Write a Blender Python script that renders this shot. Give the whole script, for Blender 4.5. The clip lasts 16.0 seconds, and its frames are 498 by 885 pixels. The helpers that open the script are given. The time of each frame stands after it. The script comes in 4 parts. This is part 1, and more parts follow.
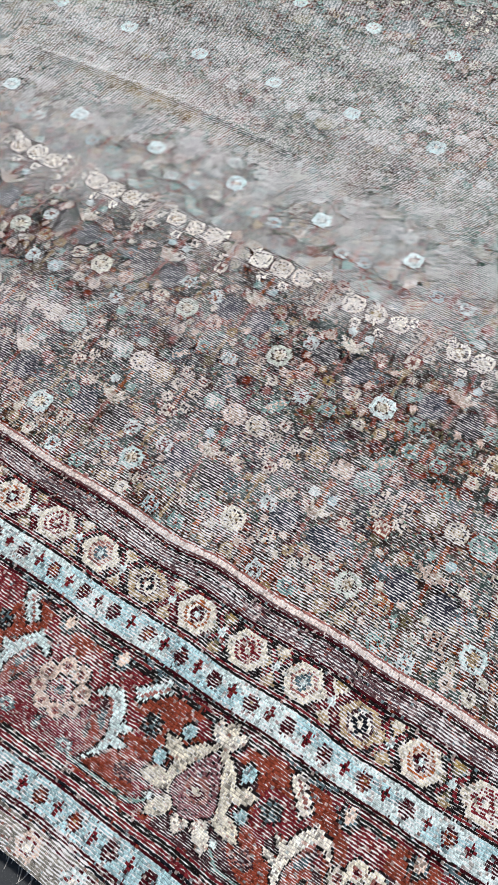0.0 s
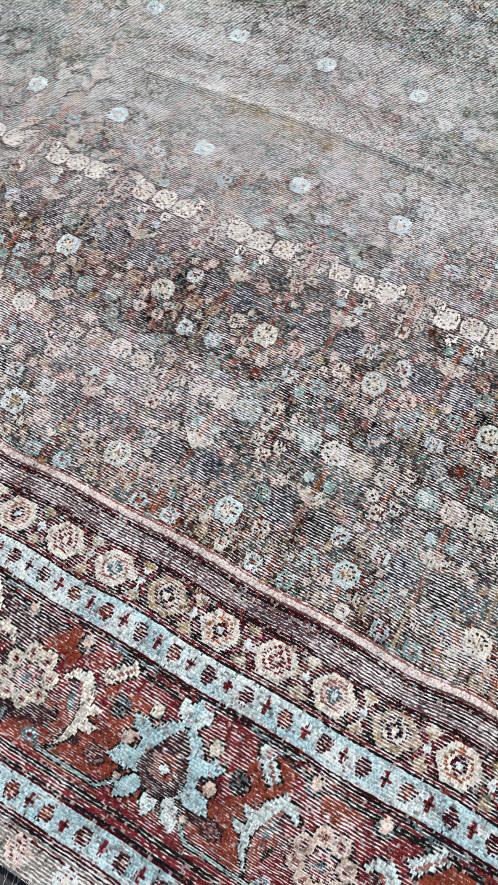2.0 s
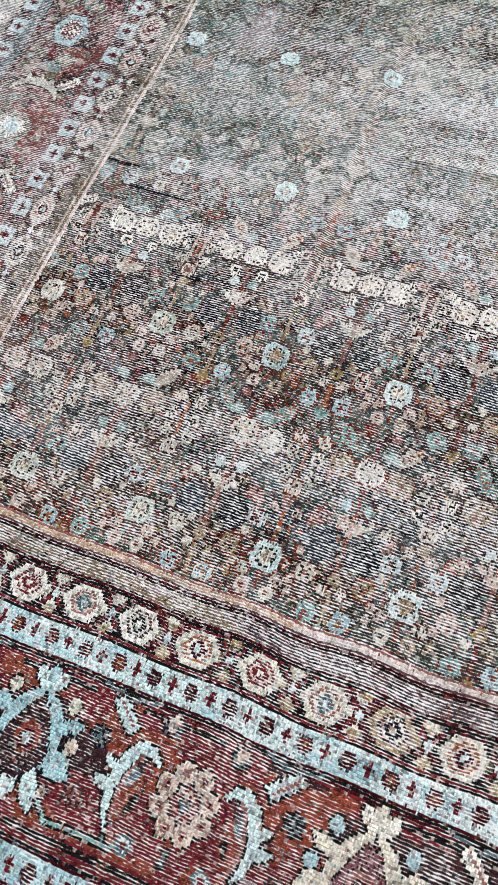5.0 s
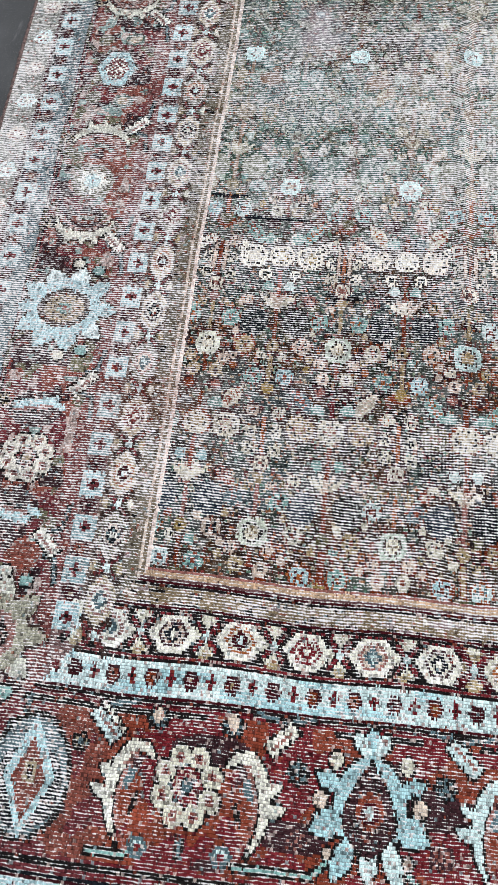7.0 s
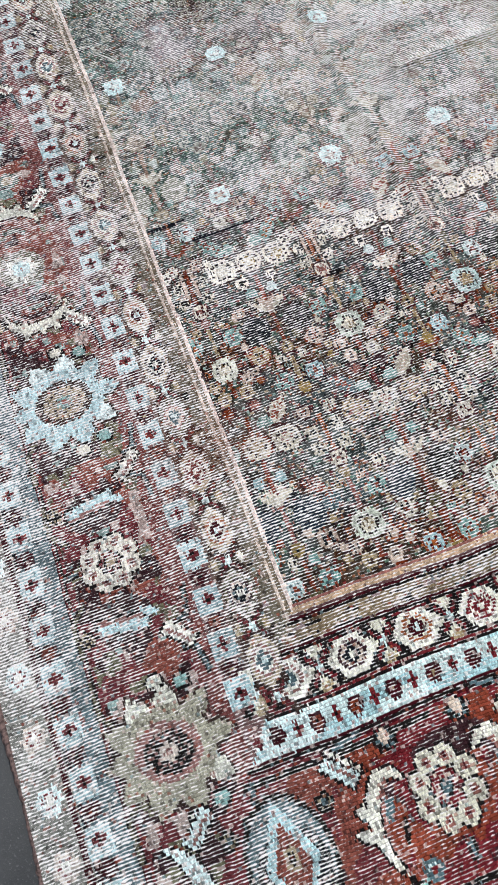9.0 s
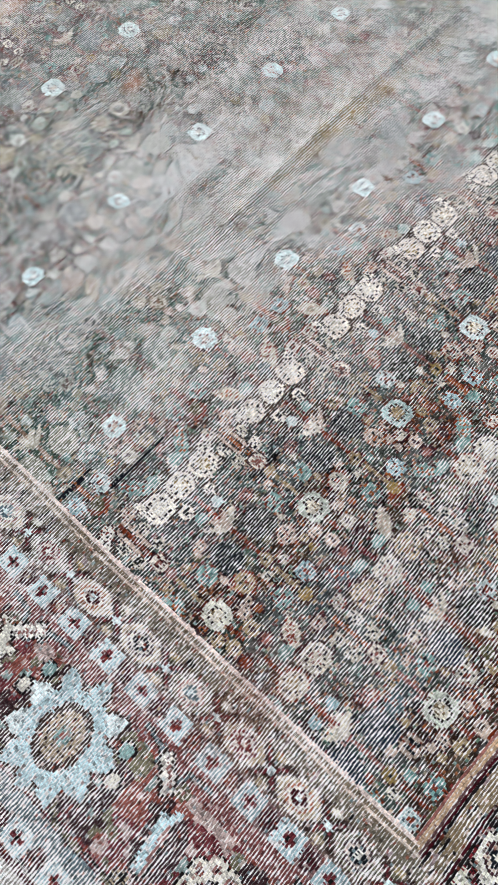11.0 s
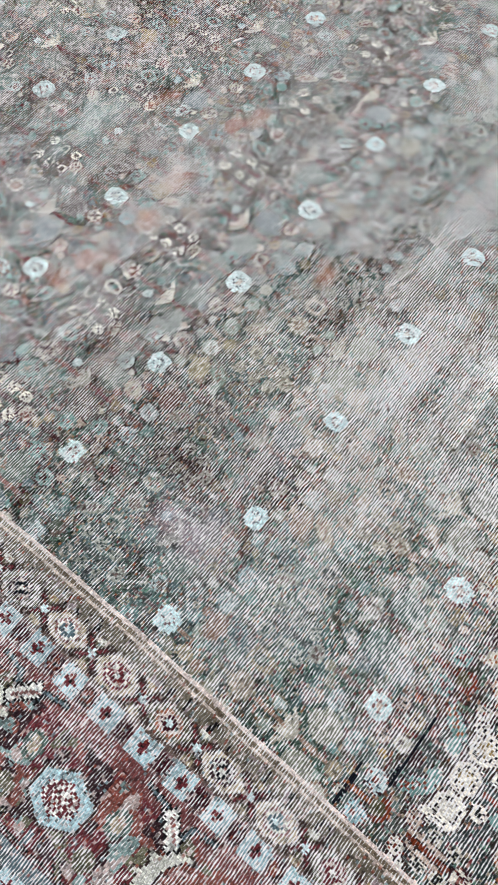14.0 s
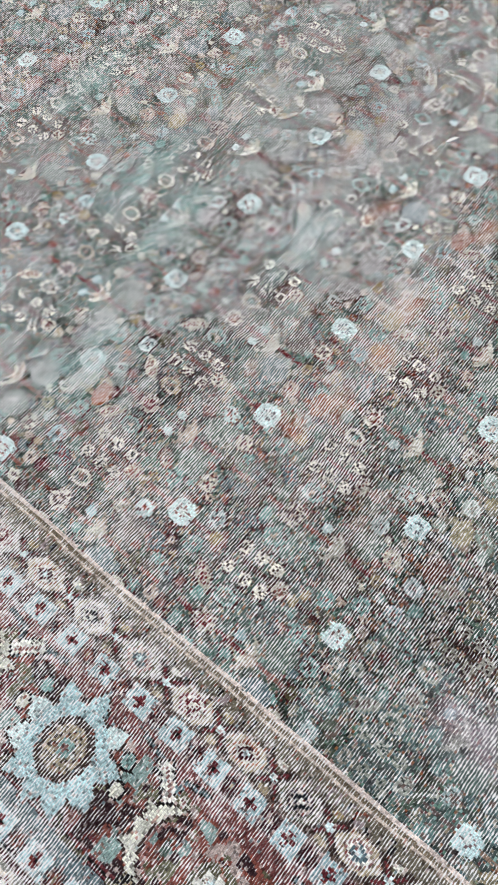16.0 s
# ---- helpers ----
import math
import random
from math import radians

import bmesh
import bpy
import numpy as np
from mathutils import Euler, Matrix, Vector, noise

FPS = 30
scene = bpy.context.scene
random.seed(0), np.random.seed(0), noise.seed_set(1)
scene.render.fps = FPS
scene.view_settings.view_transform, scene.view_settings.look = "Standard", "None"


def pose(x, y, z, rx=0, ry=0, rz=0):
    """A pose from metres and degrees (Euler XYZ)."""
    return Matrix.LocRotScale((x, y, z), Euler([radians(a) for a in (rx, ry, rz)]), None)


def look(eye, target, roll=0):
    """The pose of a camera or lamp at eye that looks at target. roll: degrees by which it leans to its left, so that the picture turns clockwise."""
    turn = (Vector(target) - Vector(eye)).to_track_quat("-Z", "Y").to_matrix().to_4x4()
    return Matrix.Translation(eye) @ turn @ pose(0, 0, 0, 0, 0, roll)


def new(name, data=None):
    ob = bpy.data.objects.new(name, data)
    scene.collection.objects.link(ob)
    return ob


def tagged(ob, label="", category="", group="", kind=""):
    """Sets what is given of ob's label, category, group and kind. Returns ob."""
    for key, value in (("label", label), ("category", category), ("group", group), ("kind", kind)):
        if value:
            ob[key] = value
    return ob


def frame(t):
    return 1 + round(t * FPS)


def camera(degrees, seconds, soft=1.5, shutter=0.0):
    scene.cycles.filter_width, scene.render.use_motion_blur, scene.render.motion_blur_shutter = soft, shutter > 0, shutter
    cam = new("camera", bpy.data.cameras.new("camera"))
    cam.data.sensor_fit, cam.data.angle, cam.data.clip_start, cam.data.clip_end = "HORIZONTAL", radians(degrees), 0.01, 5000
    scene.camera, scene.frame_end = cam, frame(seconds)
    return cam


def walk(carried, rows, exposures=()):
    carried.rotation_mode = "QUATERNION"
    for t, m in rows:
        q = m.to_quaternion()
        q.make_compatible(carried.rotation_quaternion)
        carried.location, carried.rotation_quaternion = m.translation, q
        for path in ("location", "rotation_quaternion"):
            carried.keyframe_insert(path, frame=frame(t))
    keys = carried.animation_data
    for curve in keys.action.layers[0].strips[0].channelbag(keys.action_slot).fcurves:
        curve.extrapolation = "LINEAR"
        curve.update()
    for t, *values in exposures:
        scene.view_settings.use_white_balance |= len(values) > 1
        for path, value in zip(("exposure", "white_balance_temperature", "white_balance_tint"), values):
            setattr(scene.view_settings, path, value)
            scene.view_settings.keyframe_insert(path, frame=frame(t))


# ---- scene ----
cam = camera(37.4, 16.0, soft=0.8)
ROWS = [      # seconds, eye, target, lean
    (0, (-0.045, -0.016, 0.822), (-0.618, 0.744, -0.937), -4.4),
    (0.5, (-0.127, 0.006, 0.833), (-0.689, 0.726, -0.946), -5.5),
    (1, (-0.203, 0.019, 0.836), (-0.742, 0.715, -0.96), -5.7),
    (1.5, (-0.284, 0.032, 0.828), (-0.8, 0.707, -0.983), -6.6),
    (2, (-0.378, 0.038, 0.817), (-0.88, 0.692, -1.005), -8.5),
    (2.5, (-0.459, 0.041, 0.812), (-0.942, 0.682, -1.02), -9.7),
    (3, (-0.547, 0.055, 0.807), (-1.022, 0.684, -1.031), -10.7),
    (3.5, (-0.646, 0.065, 0.811), (-1.112, 0.688, -1.032), -11.3),
    (4, (-0.733, 0.077, 0.804), (-1.195, 0.702, -1.039), -12.0),
    (4.5, (-0.841, 0.083, 0.802), (-1.292, 0.707, -1.043), -13.1),
    (5, (-0.935, 0.086, 0.8), (-1.369, 0.716, -1.048), -13.8),
    (5.2, (-0.966, 0.088, 0.799), (-1.39, 0.72, -1.051), -13.9),
    (7.3, (-1.332, 0.045, 0.807), (-1.5, 0.721, -1.068), -11.4),
    (7.5, (-1.357, 0.04, 0.804), (-1.492, 0.714, -1.074), -11.2),
    (8, (-1.414, 0.054, 0.796), (-1.479, 0.724, -1.087), -11.5),
    (8.5, (-1.469, 0.07, 0.786), (-1.448, 0.734, -1.1), -11.2),
    (9, (-1.507, 0.091, 0.792), (-1.381, 0.77, -1.085), -10.8),
    (9.2, (-1.513, 0.104, 0.796), (-1.341, 0.792, -1.074), -10.8),
    (11.3, (-1.509, 0.397, 0.797), (-0.943, 0.902, -1.053), -1.4),
    (11.5, (-1.503, 0.422, 0.799), (-0.932, 0.911, -1.054), -0.8),
    (12, (-1.504, 0.493, 0.795), (-0.922, 0.952, -1.062), 0.4),
    (12.5, (-1.498, 0.575, 0.796), (-0.923, 1.012, -1.069), 0.8),
    (13, (-1.497, 0.656, 0.804), (-0.912, 1.088, -1.06), 1.4),
    (13.5, (-1.495, 0.727, 0.82), (-0.9, 1.167, -1.038), 2.1),
    (14, (-1.496, 0.805, 0.825), (-0.884, 1.268, -1.021), 2.5),
    (14.5, (-1.491, 0.896, 0.832), (-0.882, 1.384, -1.009), 1.6),
    (15, (-1.487, 0.982, 0.831), (-0.895, 1.481, -1.013), 0.1),
    (15.5, (-1.491, 1.068, 0.826), (-0.922, 1.577, -1.023), -2.0),
    (16, (-1.493, 1.159, 0.831), (-0.953, 1.669, -1.027), -4.0),
]
walk(cam, [(t, look(eye, target, lean)) for t, eye, target, lean in ROWS],
     exposures=((0.0, 0.0), (5.0, 0.0), (7.5, 0.1), (9.0, 0.1), (11.5, -0.03), (16.0, -0.03)))
# ---------------------------------------------------------------- light
world = bpy.data.worlds.new("overcast_sky")
scene.world = world
world.use_nodes = True
wn = world.node_tree.nodes
sky = wn.new("ShaderNodeTexSky")
sky.sky_type = "NISHITA"
sky.sun_disc = False
sky.sun_elevation, sky.sun_rotation = radians(48), radians(20)
sky.air_density, sky.dust_density = 1.0, 3.0
wn["Background"].inputs["Strength"].default_value = 0.07
world.node_tree.links.new(sky.outputs[0], wn["Background"].inputs["Color"])

sun = new("sun", bpy.data.lights.new("sun", "SUN"))
sun.data.energy, sun.data.angle, sun.data.color = 3.3, radians(10), (1.0, 0.975, 0.965)
sun.matrix_world = look((0.7, 1.9, 2.3), (0, 0, 0))


# ---------------------------------------------------------------- materials
def lin(code):
    """A six-figure colour code as linear red, green and blue."""
    c = np.array([int(code[i:i + 2], 16) / 255 for i in (0, 2, 4)])
    return np.where(c < 0.04045, c / 12.92, ((c + 0.055) / 1.055) ** 2.4)


class Nodes:
    """A short hand for node materials."""

    def __init__(self, name):
        self.mat = bpy.data.materials.new(name)
        self.mat.use_nodes = True
        self.tree = self.mat.node_tree
        self.bsdf = self.tree.nodes["Principled BSDF"]

    def put(self, socket, value):
        if isinstance(value, bpy.types.NodeSocket):
            self.tree.links.new(value, socket)
        else:
            socket.default_value = value

    def node(self, kind, out=0, props=(), **values):
        n = self.tree.nodes.new(kind)
        for key, value in dict(props).items():
            setattr(n, key, value)
        for key, value in values.items():
            self.put(n.inputs[int(key[1:])] if key[0] == "i" and key[1:].isdigit() else n.inputs[key], value)
        return n.outputs[out]

    def math(self, op, a, b=0.0, c=0.0):
        return self.node("ShaderNodeMath", 0, {"operation": op}, i0=a, i1=b, i2=c)

    def noise(self, vector, scale, detail=2.0, rough=0.5):
        return self.node("ShaderNodeTexNoise", 0, {}, Vector=vector, Scale=scale, Detail=detail, Roughness=rough)

    def mix(self, fac, a, b, blend="MIX"):
        n = self.tree.nodes.new("ShaderNodeMix")
        n.data_type, n.blend_type = "RGBA", blend
        self.put(n.inputs[0], fac), self.put(n.inputs[6], a), self.put(n.inputs[7], b)
        return n.outputs[2]

    def ramp(self, fac, a, b, lo=0.0, hi=1.0):
        return self.node("ShaderNodeMapRange", 0, {"interpolation_type": "SMOOTHSTEP"}, i0=fac, i1=a, i2=b, i3=lo, i4=hi)


KX, KY = 0.0016, 0.0033     # width of a knot and pitch of the rows


def rug_material():
    """Worn wool pile: dyed knots in rows, with cotton wefts and warps showing where the pile has gone."""
    m = Nodes("worn_wool_pile")
    place = m.node("ShaderNodeNewGeometry")
    grid = m.node("ShaderNodeAttribute", 1, {"attribute_name": "knot"})      # column and row of the weave
    xyz = m.tree.nodes.new("ShaderNodeSeparateXYZ")
    m.put(xyz.inputs[0], grid)
    waver = m.math("MULTIPLY", m.math("SUBTRACT", m.noise(place, 95.0, 2.0, 0.6), 0.5), 0.9)
    col, row = xyz.outputs[0], m.math("ADD", xyz.outputs[1], waver)
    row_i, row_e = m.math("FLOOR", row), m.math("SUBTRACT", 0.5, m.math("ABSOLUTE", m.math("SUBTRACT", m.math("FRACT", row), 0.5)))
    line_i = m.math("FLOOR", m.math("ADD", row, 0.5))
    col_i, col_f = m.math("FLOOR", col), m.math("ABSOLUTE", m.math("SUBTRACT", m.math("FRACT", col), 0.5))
    knot = m.node("ShaderNodeCombineXYZ", 0, {}, i0=col_i, i1=row_i)
    rnd = m.node("ShaderNodeTexWhiteNoise", 0, {"noise_dimensions": "2D"}, Vector=knot)
    dash_at = m.node("ShaderNodeCombineXYZ", 0, {}, i0=m.math("MULTIPLY", col, 0.26), i1=m.math("MULTIPLY", line_i, 5.3))
    dash = m.math("SUBTRACT", m.noise(dash_at, 1.0, 3.0, 0.65), 0.5)
    wear = m.node("ShaderNodeAttribute", 2, {"attribute_name": "wear"})
    dye = m.node("ShaderNodeAttribute", 0, {"attribute_name": "dye"})
    patch = m.math("SUBTRACT", m.noise(place, 30.0, 3.0, 0.6), 0.5)
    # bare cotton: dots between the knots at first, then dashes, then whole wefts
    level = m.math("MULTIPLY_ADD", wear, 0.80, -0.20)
    level = m.math("MULTIPLY_ADD", dash, 1.6, level)
    level = m.math("MULTIPLY_ADD", patch, 0.45, level)
    clump_at = m.node("ShaderNodeCombineXYZ", 0, {}, i0=m.math("MULTIPLY", col, 0.24), i1=m.math("MULTIPLY", row, 0.55))
    clump = m.math("SUBTRACT", m.noise(clump_at, 1.0, 3.0, 0.65), 0.5)
    level = m.math("MULTIPLY_ADD", clump, 1.15, level)
    level = m.math("MULTIPLY_ADD", m.math("SUBTRACT", col_f, 0.25), 0.6, level)
    weft = m.ramp(m.math("MULTIPLY_ADD", row_e, -1.6, level), -0.08, 0.10)
    up_at = m.node("ShaderNodeCombineXYZ", 0, {}, i0=m.math("MULTIPLY", col_i, 4.3), i1=m.math("MULTIPLY", row, 0.55))
    upward = m.math("SUBTRACT", m.noise(up_at, 1.0, 2.0, 0.6), 0.5)
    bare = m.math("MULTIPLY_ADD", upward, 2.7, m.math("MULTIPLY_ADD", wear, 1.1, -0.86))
    warp = m.ramp(m.math("MULTIPLY_ADD", m.math("SUBTRACT", 0.5, col_f), -1.3, bare), -0.06, 0.10)
    thread = m.math("MAXIMUM", weft, warp)
    cotton = m.mix(m.noise(place, 240.0, 2.0), (0.60, 0.60, 0.595, 1), (0.93, 0.93, 0.92, 1))
    tuft = m.math("MULTIPLY_ADD", rnd, 0.7, 0.62)
    shade = m.math("MULTIPLY", tuft, m.ramp(m.noise(place, 420.0, 1.0), 0.25, 0.75, 0.85, 1.12))
    # shade in the gaps between rows and round single knots, painted into the dye
    groove_shade = m.math("MULTIPLY", m.ramp(row_e, 0.02, 0.17, 0.42, 1.0), m.ramp(col_f, 0.34, 0.5, 1.0, 0.62))
    shade = m.math("MULTIPLY", shade, groove_shade)
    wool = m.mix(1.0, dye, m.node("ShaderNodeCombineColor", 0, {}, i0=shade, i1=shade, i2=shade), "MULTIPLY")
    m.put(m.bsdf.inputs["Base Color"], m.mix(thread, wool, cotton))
    m.put(m.bsdf.inputs["Roughness"], 0.95)
    m.put(m.bsdf.inputs["Specular IOR Level"], 0.0)
    pillow = m.math("MULTIPLY", m.ramp(row_e, 0.0, 0.3), m.ramp(col_f, 0.5, 0.2, 0.5, 1.0))
    height = m.math("MAXIMUM", m.math("MULTIPLY_ADD", rnd, 0.35, pillow), m.math("MULTIPLY", thread, 1.0))
    m.put(m.bsdf.inputs["Normal"], m.node("ShaderNodeBump", 0, {}, Strength=0.35, Distance=0.001, Height=height))
    return m.mat


def concrete_material():
    m = Nodes("dark_concrete")
    place = m.node("ShaderNodeNewGeometry")
    grain, blotch = m.noise(place, 420.0, 3.0, 0.7), m.noise(place, 7.0, 5.0, 0.6)
    base = m.mix(m.ramp(blotch, 0.3, 0.7), (0.030, 0.034, 0.037, 1), (0.060, 0.065, 0.068, 1))
    base = m.mix(m.ramp(grain, 0.56, 0.74), base, (0.15, 0.16, 0.16, 1))
    scuff = m.noise(m.node("ShaderNodeMapping", 0, {}, Vector=place, Rotation=(0, 0, 0.6), Scale=(70.0, 9.0, 1.0)), 1.0, 3.0)
    m.put(m.bsdf.inputs["Base Color"], m.mix(m.ramp(scuff, 0.62, 0.75, 0.0, 0.6), base, (0.17, 0.18, 0.18, 1)))
    m.put(m.bsdf.inputs["Roughness"], 0.75)
    m.put(m.bsdf.inputs["Normal"], m.node("ShaderNodeBump", 0, {}, Strength=0.4, Distance=0.001, Height=grain))
    return m.mat


def thread_material(name, a, b):
    """Twisted yarn between two colours."""
    m = Nodes(name)
    place = m.node("ShaderNodeNewGeometry")
    n = m.noise(place, 260.0, 3.0, 0.6)
    m.put(m.bsdf.inputs["Base Color"], m.mix(m.ramp(n, 0.3, 0.7), (*lin(a), 1), (*lin(b), 1)))
    m.put(m.bsdf.inputs["Roughness"], 0.9)
    m.put(m.bsdf.inputs["Normal"], m.node("ShaderNodeBump", 0, {}, Strength=0.5, Distance=0.001, Height=n))
    return m.mat


PILE, CONCRETE = rug_material(), concrete_material()
COTTON = thread_material("grey_cotton_yarn", "a8a39c", "dedad2")
CORD = thread_material("brown_overcast_wool", "3c302e", "7a6560")

# ---------------------------------------------------------------- ground
GROUND_Z = -0.012
bm = bmesh.new()
bmesh.ops.create_grid(bm, x_segments=8, y_segments=8, size=300.0)
me = bpy.data.meshes.new("ground")
bm.to_mesh(me), bm.free()
me.materials.append(CONCRETE)
ground = tagged(new("ground", me), "dark grey rough concrete ground under the rug", "ground", kind="structure")
ground.location.z = GROUND_Z

# ---------------------------------------------------------------- the rug's plan, in metres
X0, X1, Y0, Y1 = -1.795, 0.62, -0.200, 2.77



def knots(a, b, step_at, fine_to):
    """Knot edges from a to b and their count along the weave: single knots as far as fine_to, clumps of four past that."""
    at = [a]
    while at[-1] < b - step_at(at[-1]):
        at.append(at[-1] + step_at(at[-1]))
    at, n = np.array(at), np.arange(len(at))
    keep = (at < fine_to) | (n % 4 == 0)
    return at[keep], n[keep]


def row_pitch(y):
    """The rows are beaten closer together further up the rug."""
    return KY * float(np.interp(y, [0.35, 0.9, 1.3], [1.0, 0.97, 0.94]))


(XE, XN), (YE, YN) = knots(X0, X1, lambda x: KX, 0.16), knots(Y0, Y1, row_pitch, 2.5)
X1, Y1 = float(XE[-1]), float(YE[-1])
XC, YC = (XE[1:] + XE[:-1]) / 2, (YE[1:] + YE[:-1]) / 2
NX, NY = len(XC), len(YC)
rng = np.random.default_rng(7)


def soft_noise(step_x, step_y, seed, xs=None, ys=None):
    """Smooth noise over the rug, about -1 to 1, with hills of step_x * 2.8 mm by step_y * 4.4 mm."""
    xs, ys = XC if xs is None else xs, YC if ys is None else ys
    r = np.random.default_rng(seed)
    u, v = (xs - X0) / (0.0028 * step_x), (ys - Y0) / (0.0044 * step_y)
    g = r.uniform(-1, 1, (int(v[-1]) + 3, int(u[-1]) + 3))
    iu, iv = u.astype(int), v.astype(int)
    fu, fv = u - iu, v - iv
    fu, fv = fu * fu * (3 - 2 * fu), (fv * fv * (3 - 2 * fv))[:, None]
    top = g[iv][:, iu] * (1 - fu) + g[iv][:, iu + 1] * fu
    low = g[iv + 1][:, iu] * (1 - fu) + g[iv + 1][:, iu + 1] * fu
    return top * (1 - fv) + low * fv


GX, GY = np.meshgrid(XC, YC)
JX, JY = rng.normal(0, 0.22, GX.shape), rng.normal(0, 0.32, GX.shape)      # ragged knots, in mm
DX, DY = GX, GY      # the drawing follows the knots; the cloth itself is pulled out of true further down

COL = np.zeros((NY, NX, 3))
WEAR = np.zeros((NY, NX))
PART = np.zeros((NY, NX), int)
PARTS = []          # (name, parent's name, label)


def new_part(name, parent="", label=""):
    PARTS.append((name, parent, label))
    return len(PARTS) - 1


PALETTE = {k: lin(v) for k, v in {
    "red": "74262c", "brick": "8c4231", "wine": "43141b", "plum": "42292d", "rose": "97625a", "pink": "cdb8a8",
    "blue": "a6c8cd", "ice": "cbdedd", "slate": "566d74", "navy": "1b1e24", "dusk": "2b3542", "char": "1f1c1c", "brown": "42302a",
    "tan": "a8936f", "cream": "d2ccba", "ivory": "e6e0d2", "green": "4f655a", "teal": "80aaa4", "orange": "a35c34",
    "gold": "a38a55", "rust": "7a3420", "moss": "625b40"}.items()}


def tone(c):
    return PALETTE[c] if isinstance(c, str) else c


class Motif:
    """A figure of the drawing, at (cx, cy). Shapes are in millimetres, u along the border and v towards the middle of the rug;
    su and sv stretch it, side turns it: 0 for the ends, 1 for the long sides."""

    def __init__(self, cx, cy, su=1.0, sv=1.0, side=0, part=None, reach=0, flip=1):
        self.c, self.s, self.side, self.flip, self.part, self.w = (cx, cy), (su, sv), side, flip, part, None

    def local(self, u, v, turn, r):
        """Coordinates round (u, v), turned, over the knots within r of it."""
        (cx, cy), (su, sv), f = self.c, self.s, self.flip
        x, y = (f * v * sv, -u * su) if self.side else (u * su, f * v * sv)
        rx, ry = (r * sv, r * su) if self.side else (r * su, r * sv)
        i0, i1 = np.searchsorted(YC, (cy + (y - ry) / 1000, cy + (y + ry) / 1000))
        j0, j1 = np.searchsorted(XC, (cx + (x - rx) / 1000, cx + (x + rx) / 1000))
        self.w = (slice(i0, i1), slice(j0, j1))
        dx, dy = ((XC[j0:j1] - cx) * 1000)[None, :] + JX[self.w], ((YC[i0:i1] - cy) * 1000)[:, None] + JY[self.w]
        p, q = (-dy / su - u, f * dx / sv - v) if self.side else (dx / su - u, f * dy / sv - v)
        a = radians(turn)
        return (p * math.cos(a) + q * math.sin(a), q * math.cos(a) - p * math.sin(a)) if turn else (p, q)

    def fill(self, mask, colour, wear=None):
        COL[self.w][mask] = tone(colour)
        if wear is not None:
            WEAR[self.w][mask] = wear + 0.06 + 0.5 * (WEAR[self.w][mask] - 0.4)
        if self.part is not None:
            PART[self.w][mask] = self.part

    def oval(self, u, v, a, b, colour, turn=0, wear=None):
        p, q = self.local(u, v, turn, max(a, b))
        self.fill((p / a) ** 2 + (q / b) ** 2 < 1, colour, wear)

    def diamond(self, u, v, a, b, colour, turn=0, wear=None):
        p, q = self.local(u, v, turn, max(a, b))
        self.fill(np.abs(p) / a + np.abs(q) / b < 1, colour, wear)

    def box(self, u, v, a, b, colour, turn=0, wear=None):
        p, q = self.local(u, v, turn, math.hypot(a, b))
        self.fill((np.abs(p) < a) & (np.abs(q) < b), colour, wear)

    def hexagon(self, u, v, a, b, colour, wear=None):
        p, q = self.local(u, v, 0, max(a, b))
        p, q = np.abs(p), np.abs(q)
        self.fill((q < b) & (p / a + q / b * 0.55 < 1), colour, wear)

    def petal(self, u, v, a, b, colour, turn, wear=None):
        """A pointed leaf of half length a and half width b."""
        p, q = self.local(u, v, turn, math.hypot(a, b))
        s = np.clip((p / a + 1) / 2, 0, 1)
        self.fill((np.abs(p) < a) & (np.abs(q) < b * np.minimum(1, 2.6 * (1 - s)) * np.minimum(1, 0.55 + s)), colour, wear)

    def ringed(self, u, v, r, n, outer, dots, heart, wear=None):
        """A small rosette: a pale ring, a ring of dark knots, a light heart."""
        p, q = self.local(u, v, 0, r * 1.1)
        d, a = np.hypot(p, q), np.arctan2(q, p)
        self.fill(d < r * (1 + 0.09 * np.cos(n * a)), outer, wear)
        self.fill((d < r * 0.62) & (d > r * 0.36) & (np.cos(n * a) > -0.25), dots, wear)
        self.fill(d < r * 0.34, heart, wear)


def colour_by(values, table):
    """Colours along values, between the table's stops of (value, code)."""
    stops = [s for s, _ in table]
    codes = np.array([lin(c) for _, c in table])
    return np.stack([np.interp(values, stops, codes[:, k]) for k in range(3)], -1)


# ---------------------------------------------------------------- the field: bands of dye, one after another up the rug
FIELD = new_part("field", "", "faded green and charcoal field of small flowers")
PART[:] = FIELD
DYES = [(0.18, "4a3a33"), (0.235, "432f25"), (0.26, "38302e"), (0.285, "31363c"), (0.33, "383c40"), (0.37, "332e2b"), (0.42, "262424"), (0.46, "2e2118"), (0.485, "271f1b"),
        (0.53, "1c1e25"), (0.57, "2a2624"), (0.615, "453a32"), (0.635, "505a50"), (0.70, "52695e"), (0.78, "557066"), (0.84, "666a5c"), (0.92, "565f58"), (1.00, "48534e"), (1.08, "40483f"),
        (1.15, "3f4a42"), (1.24, "3f3a36"), (1.36, "3d403c"), (1.50, "3f4541"), (1.62, "3a342b"), (1.70, "567068"), (1.86, "526b62"), (1.98, "4a4034"), (2.10, "524f43"), (2.8, "515c52")]
streak = 0.5 * soft_noise(140, 5, 3) + 0.5 * soft_noise(300, 14, 4)
blotch = soft_noise(45, 30, 5)
COL[:] = colour_by(DY + 0.016 * blotch + 0.010 * soft_noise(70, 3, 6), DYES)
COL *= (1 + 0.35 * streak + 0.22 * blotch)[..., None]
